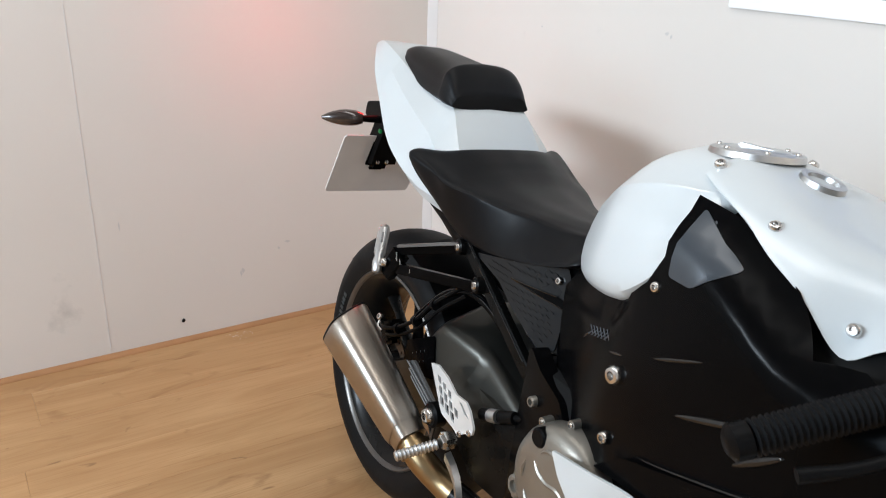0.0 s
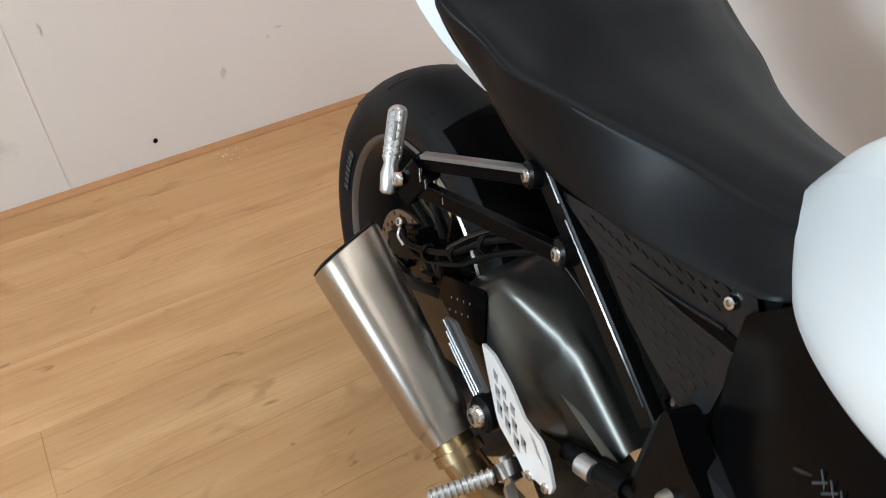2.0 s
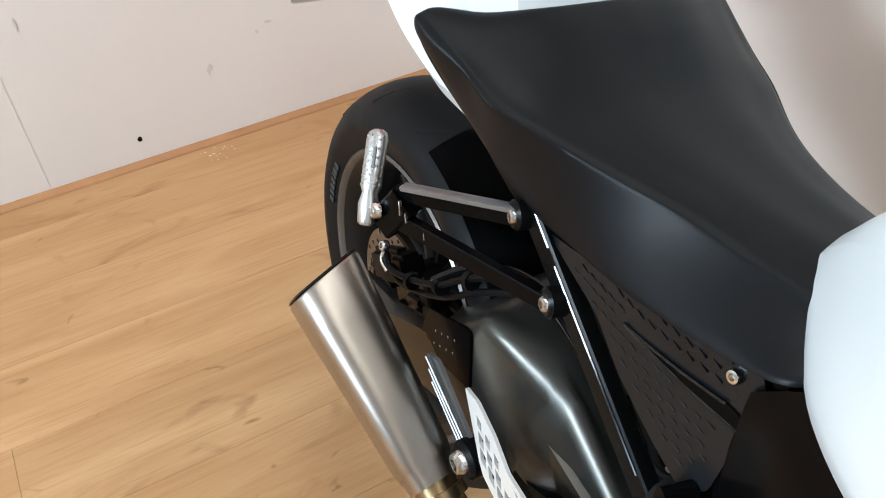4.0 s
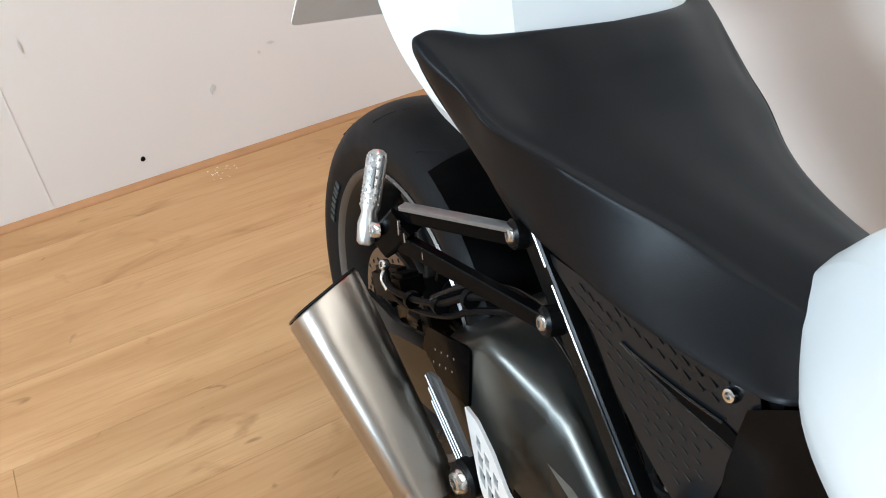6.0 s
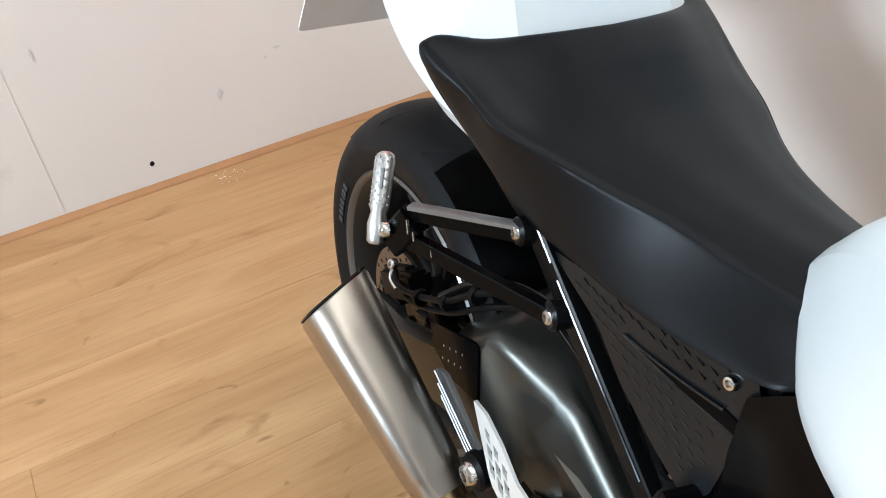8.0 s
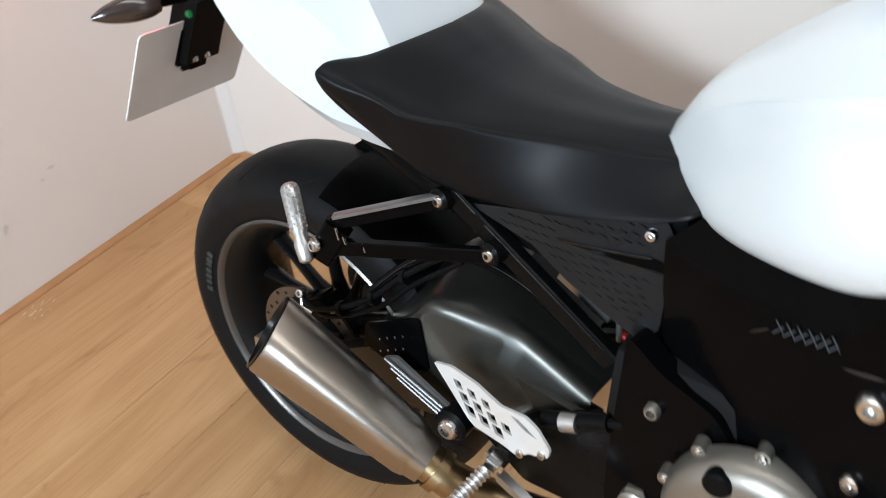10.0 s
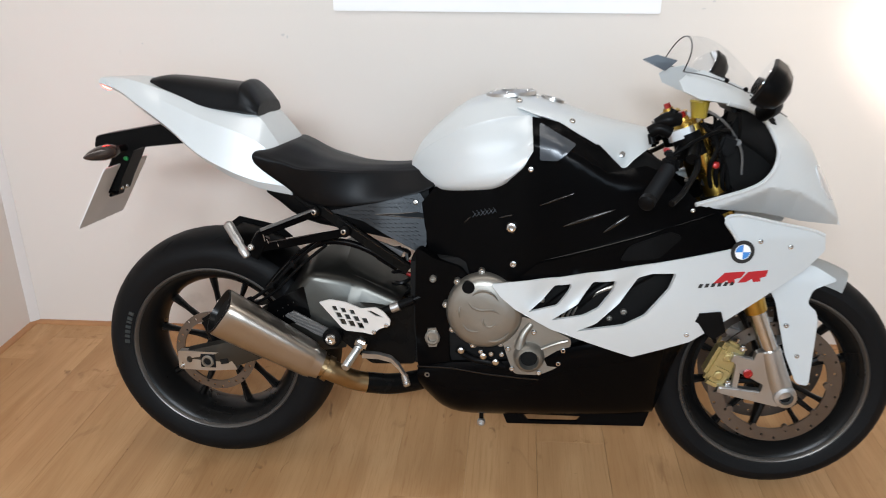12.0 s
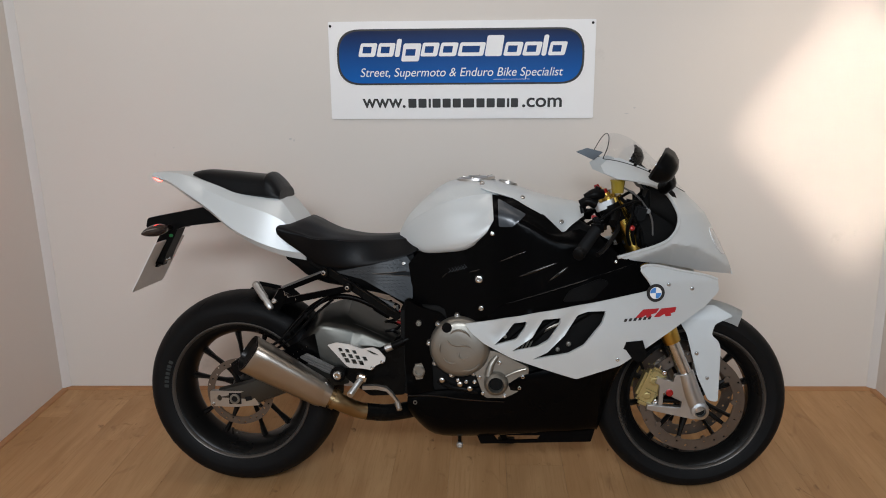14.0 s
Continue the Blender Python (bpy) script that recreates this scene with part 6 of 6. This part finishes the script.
# bars and controls
def bar(s):
    a, b = Vector((1.168, 0.112 * s, 0.892)), Vector((1.066, 0.328 * s, 0.806))
    d = (b - a).normalized()
    h = part("handlebar", tube([a, b], 0.011, 14), SATIN, bike, "black clip-on handlebar")
    part("grip", ribbed(a + d * 0.115, b - d * 0.008, 0.0175, 22), RUBBER, h, "black rubber grip")
    part("bar_end", lathe([(0, 0.0), (0, 0.017), (0.015, 0.017), (0.020, 0.010), (0.020, 0)], b - d * 0.006, d, 16), SATIN, h)
    part("clip_on_clamp", lathe([(-0.030, 0.036), (0.026, 0.036), (0.026, 0.0265), (-0.030, 0.0265)], (1.182, 0.104 * s, 0.898), (-0.387, 0, 0.922), 24, True), SATIN, h)
    part("switch_block", joined(block(0.040, 0.042, 0.034, pose(*(a + d * 0.085), 0, 0, 25 * s), 0.008), block(0.018, 0.020, 0.014, pose(*(a + d * 0.085 + Vector((-0.01, 0, 0.022)))), 0.003)), SATIN, h, "black switch housing")
    part("kill_switch", block(0.014, 0.016, 0.010, pose(*(a + d * 0.080 + Vector((-0.016, 0, 0.026))), 0, 10, 0), 0.002), RED if s < 0 else SATIN, h)
    lev = a + d * 0.06 + Vector((0.045, 0, 0.002))
    part("lever", tube([lev, lev + d * 0.05 + Vector((0.014, 0, -0.004)), lev + d * 0.13 + Vector((0.010, 0, -0.012)), b + Vector((0.050, -0.01 * s, -0.006))], 0.006, 10, 5, taper=[0.009, 0.007, 0.006, 0.007]), SATIN, h, "black brake lever" if s < 0 else "black clutch lever")
    part("master_cylinder", tube([a + d * 0.02 + Vector((0.030, 0, 0.012)), a + d * 0.08 + Vector((0.040, 0, 0.006))], 0.014, 12), SATIN, h)
    res = Vector((1.197, 0.104 * s, 0.976))
    if s < 0:
        part("fluid_reservoir", lathe([(-0.022, 0), (-0.022, 0.017), (0.012, 0.021), (0.014, 0.023), (0.018, 0.022), (0.018, 0)], res, (0, 0, 1), 18), AMBER, bike, "amber fluid reservoir")
    cap_p = Vector((1.165, 0.104 * s, 0.944))
    c = part("fork_cap", lathe([(-0.020, 0.027), (0.0, 0.027), (0.004, 0.022), (0.004, 0.014), (0.012, 0.013), (0.012, 0)], cap_p, (-0.387, 0, 0.922), 24), GOLD, bike, "gold fork cap")
    part("cap_adjuster", lathe([(0, 0.009), (0.012, 0.008), (0.012, 0)], cap_p + Vector((-0.004, 0, 0.011)), (-0.387, 0, 0.922), 6), RED, c)
    part("bar_hose", tube([a + Vector((0.05, 0, 0.02)), a + Vector((0.10, -0.02 * s, 0.05)), Vector((1.27, 0.07 * s, 0.90)), Vector((1.25, 0.05 * s, 0.76))], 0.005, 8, 5), SATIN, bike)


both(bar)
for s in (-1, 1):
    part("lower_yoke_clamp", lathe([(-0.022, 0.037), (0.022, 0.037), (0.022, 0.0265), (-0.022, 0.0265)], (fork_x(0.765), 0.104 * s, 0.765), (-0.387, 0, 0.922), 24, True), FRAME, bike)
    for k in range(4):
        part("wiring_loom", tube([(1.20 + 0.012 * k, (0.128 + 0.006 * k) * s, 0.945 - 0.02 * k), (1.235 + 0.01 * k, (0.140 - 0.01 * k) * s, 0.90 - 0.02 * k), (1.222 + 0.016 * k, (0.142 - 0.006 * k) * s, 0.84 - 0.012 * k), (1.25 + 0.012 * k, 0.10 * s, 0.76)], 0.0055, 8, 5), SATIN, bike)
    part("relay_box", block(0.035, 0.03, 0.045, pose(1.262, 0.112 * s, 0.895, 0, 15, 0), 0.006), SATIN, bike)
    part("hose_joint", lathe([(0, 0.008), (0.008, 0.008), (0.010, 0.005), (0.010, 0)], (1.236, 0.134 * s, 0.852), (0, s, 0.2), 12), RED, bike)
part("brake_master_cylinder", joined(tube([(1.095, -0.150, 0.945), (1.125, -0.150, 0.954), (1.150, -0.145, 0.955)], 0.016, 14, 4, taper=[0.010, 0.018, 0.014]), tube([(1.085, -0.150, 0.925), (1.105, -0.155, 0.935), (1.130, -0.155, 0.925)], 0.014, 12, 4), tube([(1.128, -0.150, 0.955), (1.136, -0.150, 0.976)], 0.009, 10), tube([(1.088, -0.15, 0.922), (1.092, -0.155, 0.900)], 0.008, 10)), SATIN, bike, "black brake master cylinder")
part("top_yoke", joined(plate(rounded([(-0.045, -0.135), (0.015, -0.140), (0.030, -0.09), (0.045, -0.03), (0.045, 0.03), (0.030, 0.09), (0.015, 0.140), (-0.045, 0.135), (-0.030, 0.06), (-0.045, 0.03), (-0.045, -0.03), (-0.030, -0.06)], 0.012),
                              pose(1.165, 0, 0.936, 0, -22.8, 0), 0.022)), ALU, bike, "silver cast top yoke")
part("steering_nut", lathe([(-0.01, 0.024), (0.006, 0.022), (0.008, 0.014), (0.008, 0)], (1.168, 0, 0.945), (-0.387, 0, 0.922), 6), ALU, bike)
part("clutch_cable", tube([(1.205, -0.105, 0.975), (1.250, -0.108, 0.948), (1.284, -0.104, 0.907), (1.300, -0.100, 0.872), (1.304, -0.098, 0.826)], 0.0028, 8, 5), WORNSATIN_SHEEN, bike, "worn grey cable")
part("loom_clip", block(0.030, 0.012, 0.014, pose(1.279, -0.108, 0.902, 0, 12, 0), 0.003), WORNSATIN_SHEEN, bike)
part("throttle_cable", tube([(1.13, -0.19, 0.88), (1.19, -0.17, 0.915), (1.26, -0.13, 0.93), (1.27, -0.08, 0.86)], 0.004, 8, 5), SATIN, bike)
part("instrument_cluster", block(0.03, 0.17, 0.085, pose(1.275, 0, 0.995, 0, -35, 0), 0.012, 3), SATIN, bike, "black instrument cluster")
part("front_indicator", joined(tube([(1.275, -0.12, 0.500), (1.252, -0.195, 0.512)], 0.010, 10, taper=[0.012, 0.010]),
                              skin([[(1.197, y, 0.512), (1.214, y, 0.504), (1.232, y, 0.478), (1.250, y, 0.466), (1.276, y, 0.486), (1.262, y, 0.532), (1.197, y, 0.527)] for y in (-0.186, -0.190, -0.212, -0.216)])), SATIN, bike, "black folded front indicator", 30)

# number plate hanger, plate, indicators
part("plate_hanger", joined(
    plate(rounded([(0.03, 0.900), (-0.09, 0.915), (-0.285, 0.880), (-0.292, 0.848), (-0.20, 0.838), (-0.165, 0.852), (-0.02, 0.868)], 0.01), Matrix.Translation((0, -0.038, 0)) @ Matrix.Rotation(radians(90), 4, "X"), 0.076),
    skin([[(x + dx, y, z) for dx, y in ((-0.016, -0.036), (0.034, -0.032), (0.034, 0.032), (-0.016, 0.036))] for x, z in ((-0.215, 0.860), (-0.235, 0.82), (-0.262, 0.770), (-0.278, 0.735))])), SATIN, bike, "black plastic plate hanger")
part("plate_lamp", joined(block(0.046, 0.060, 0.098, pose(-0.258, -0.006, 0.764, 0, 26, 0), 0.014, 3)), BLACK, bike, "black plate lamp")
for k in (-1, 1):
    screw((-0.240, -0.006 + 0.012 * k, 0.742), (0.9, -0.2, 0.4), 0.005, bike, CHROME, "plate_screw")
part("wire_plug", block(0.012, 0.016, 0.010, pose(-0.212, -0.030, 0.822), 0.002), GREEN, bike, "small green plug")
pa, pb = Vector((-0.228, 0, 0.807)), Vector((-0.316, 0, 0.650))
pn = (pb - pa).normalized()
PM = Matrix.Translation((pa + pb) / 2) @ Matrix((Vector((0, 1, 0)), -pn, Vector((0, 1, 0)).cross(-pn))).transposed().to_4x4()
hw, hh = 0.114, (pa - pb).length / 2
part("number_plate", plate(rounded([(-hw, -hh), (hw, -hh), (hw, hh), (-hw, hh)], 0.010), PM, 0.003), PLATEGREY, bike, "plain grey back of a number plate")


def rear_indicator(s):
    stem = part("rear_indicator", tube([(-0.212, 0.035 * s, 0.850), (-0.215, 0.10 * s, 0.850)], 0.008, 10, taper=[0.010, 0.007]), SATIN, bike, "smoked rear indicator")
    part("indicator_body", tube([(-0.205, 0.086 * s, 0.852), (-0.212, 0.102 * s, 0.851), (-0.225, 0.125 * s, 0.849), (-0.238, 0.152 * s, 0.846), (-0.245, 0.170 * s, 0.844)], 0.018, 16, 4, taper=[0.012, 0.0175, 0.0185, 0.012, 0.003]), SMOKE, stem)


both(rear_indicator)
# side stand and lower far-side parts
part("side_stand", tube([(0.74, 0.13, 0.28), (0.82, 0.19, 0.15), (0.86, 0.250, 0.040)], 0.012, 12, 4), SATIN, bike, "black side stand")
part("stand_foot", block(0.06, 0.04, 0.010, pose(0.865, 0.254, 0.036, 7, 0, 0), 0.003), SATIN, bike)
part("chain", joined(beam((0.02, 0.105, 0.385), (0.56, 0.100, 0.475), 0.012, 0.016), beam((0.02, 0.105, 0.250), (0.56, 0.100, 0.400), 0.012, 0.016)), GUNMETAL, bike, "drive chain")
part("rear_sprocket", lathe([(0, 0.03), (0, 0.085), (0.006, 0.085), (0.006, 0.03)], RC + Vector((0, 0.10, 0)), (0, 1, 0), 40, True), GUNMETAL, bike)

# ---- floor planks ----
PW, PL = 0.193, 1.285
pbm = block(PW - 0.0003, PL - 0.0003, 0.011, Matrix.Identity(4), 0.0005, 1)
plank_mesh = finish(pbm, "plank", OAK)
random.seed(4)
nx = int((WIDE_X + 0.1) / PW) + 1
for i in range(nx):
    off = random.random() * PL
    y = 0.0 - off * 0.9
    cuts = [0.06]
    while cuts[-1] > ROOM_Y:
        cuts.append(max(ROOM_Y, y if len(cuts) == 1 else cuts[-1] - PL))
    for a, b in zip(cuts, cuts[1:]):
        ob = new("plank", plank_mesh)
        ob.parent = floor
        ob.location = (-0.06 + (i + 0.5) * PW, (a + b) / 2, -0.0055)
        ob.scale = (1, (a - b) / PL, 1)


# small marks: flecks of white paint by the bead, scuffs on the walls
rnd = random.Random(5)
fleck_v, fleck_f = [], []
for k in range(20):
    x, y, r = 0.062 + rnd.gauss(0, 0.012), -0.775 + rnd.gauss(0, 0.02), rnd.uniform(0.0006, 0.0022)
    n, a0 = len(fleck_v), rnd.uniform(0, 6)
    for i in range(5):
        a = a0 + 1.2566 * i
        q = r * rnd.uniform(0.6, 1.2)
        fleck_v.append((max(0.031, x) + q * math.cos(a), y + q * math.sin(a), 0.0005))
    fleck_v.append((max(0.031, x), y, 0.0012))
    fleck_f += [(n + i, n + (i + 1) % 5, n + 5) for i in range(5)]
me = bpy.data.meshes.new("paint_flecks")
me.from_pydata(fleck_v, [], fleck_f)
me.materials.append(WHITEPRINT)
tagged(new("paint_flecks", me), "scattered white paint flecks on the oak floor", "paint flecks", kind="stuff")
for x, z, w, h in ((2.374, 1.153, 0.006, 0.004), (2.345, 1.132, 0.010, 0.0025), (1.048, 1.056, 0.008, 0.005), (1.062, 1.050, 0.004, 0.006), (0.58, 1.029, 0.004, 0.003)):
    part("scuff_mark", plate(rounded([(x - w, z), (x, z - h), (x + w, z + h * 0.2), (x + w * 0.2, z + h)], 0.002), Matrix.Translation((0, -0.0006, 0)) @ Matrix.Rotation(radians(90), 4, "X"), 0.0008), SCUFF, wall_back)
for y, z, w, h in ((-0.728, 0.205, 0.007, 0.010), (-0.735, 0.196, 0.004, 0.012), (-0.568, 0.280, 0.012, 0.005), (-0.60, 0.262, 0.005, 0.006), (-1.10, 0.42, 0.003, 0.016)):
    part("scuff_mark", plate(rounded([(-y - w, z), (-y, z - h), (-y + w, z + h * 0.2), (-y + w * 0.2, z + h)], 0.002), Matrix.Translation((0.0086, 0, 0)) @ Matrix.Rotation(radians(-90), 4, "Z") @ Matrix.Rotation(radians(90), 4, "X"), 0.0008), SCUFF, wall_left)
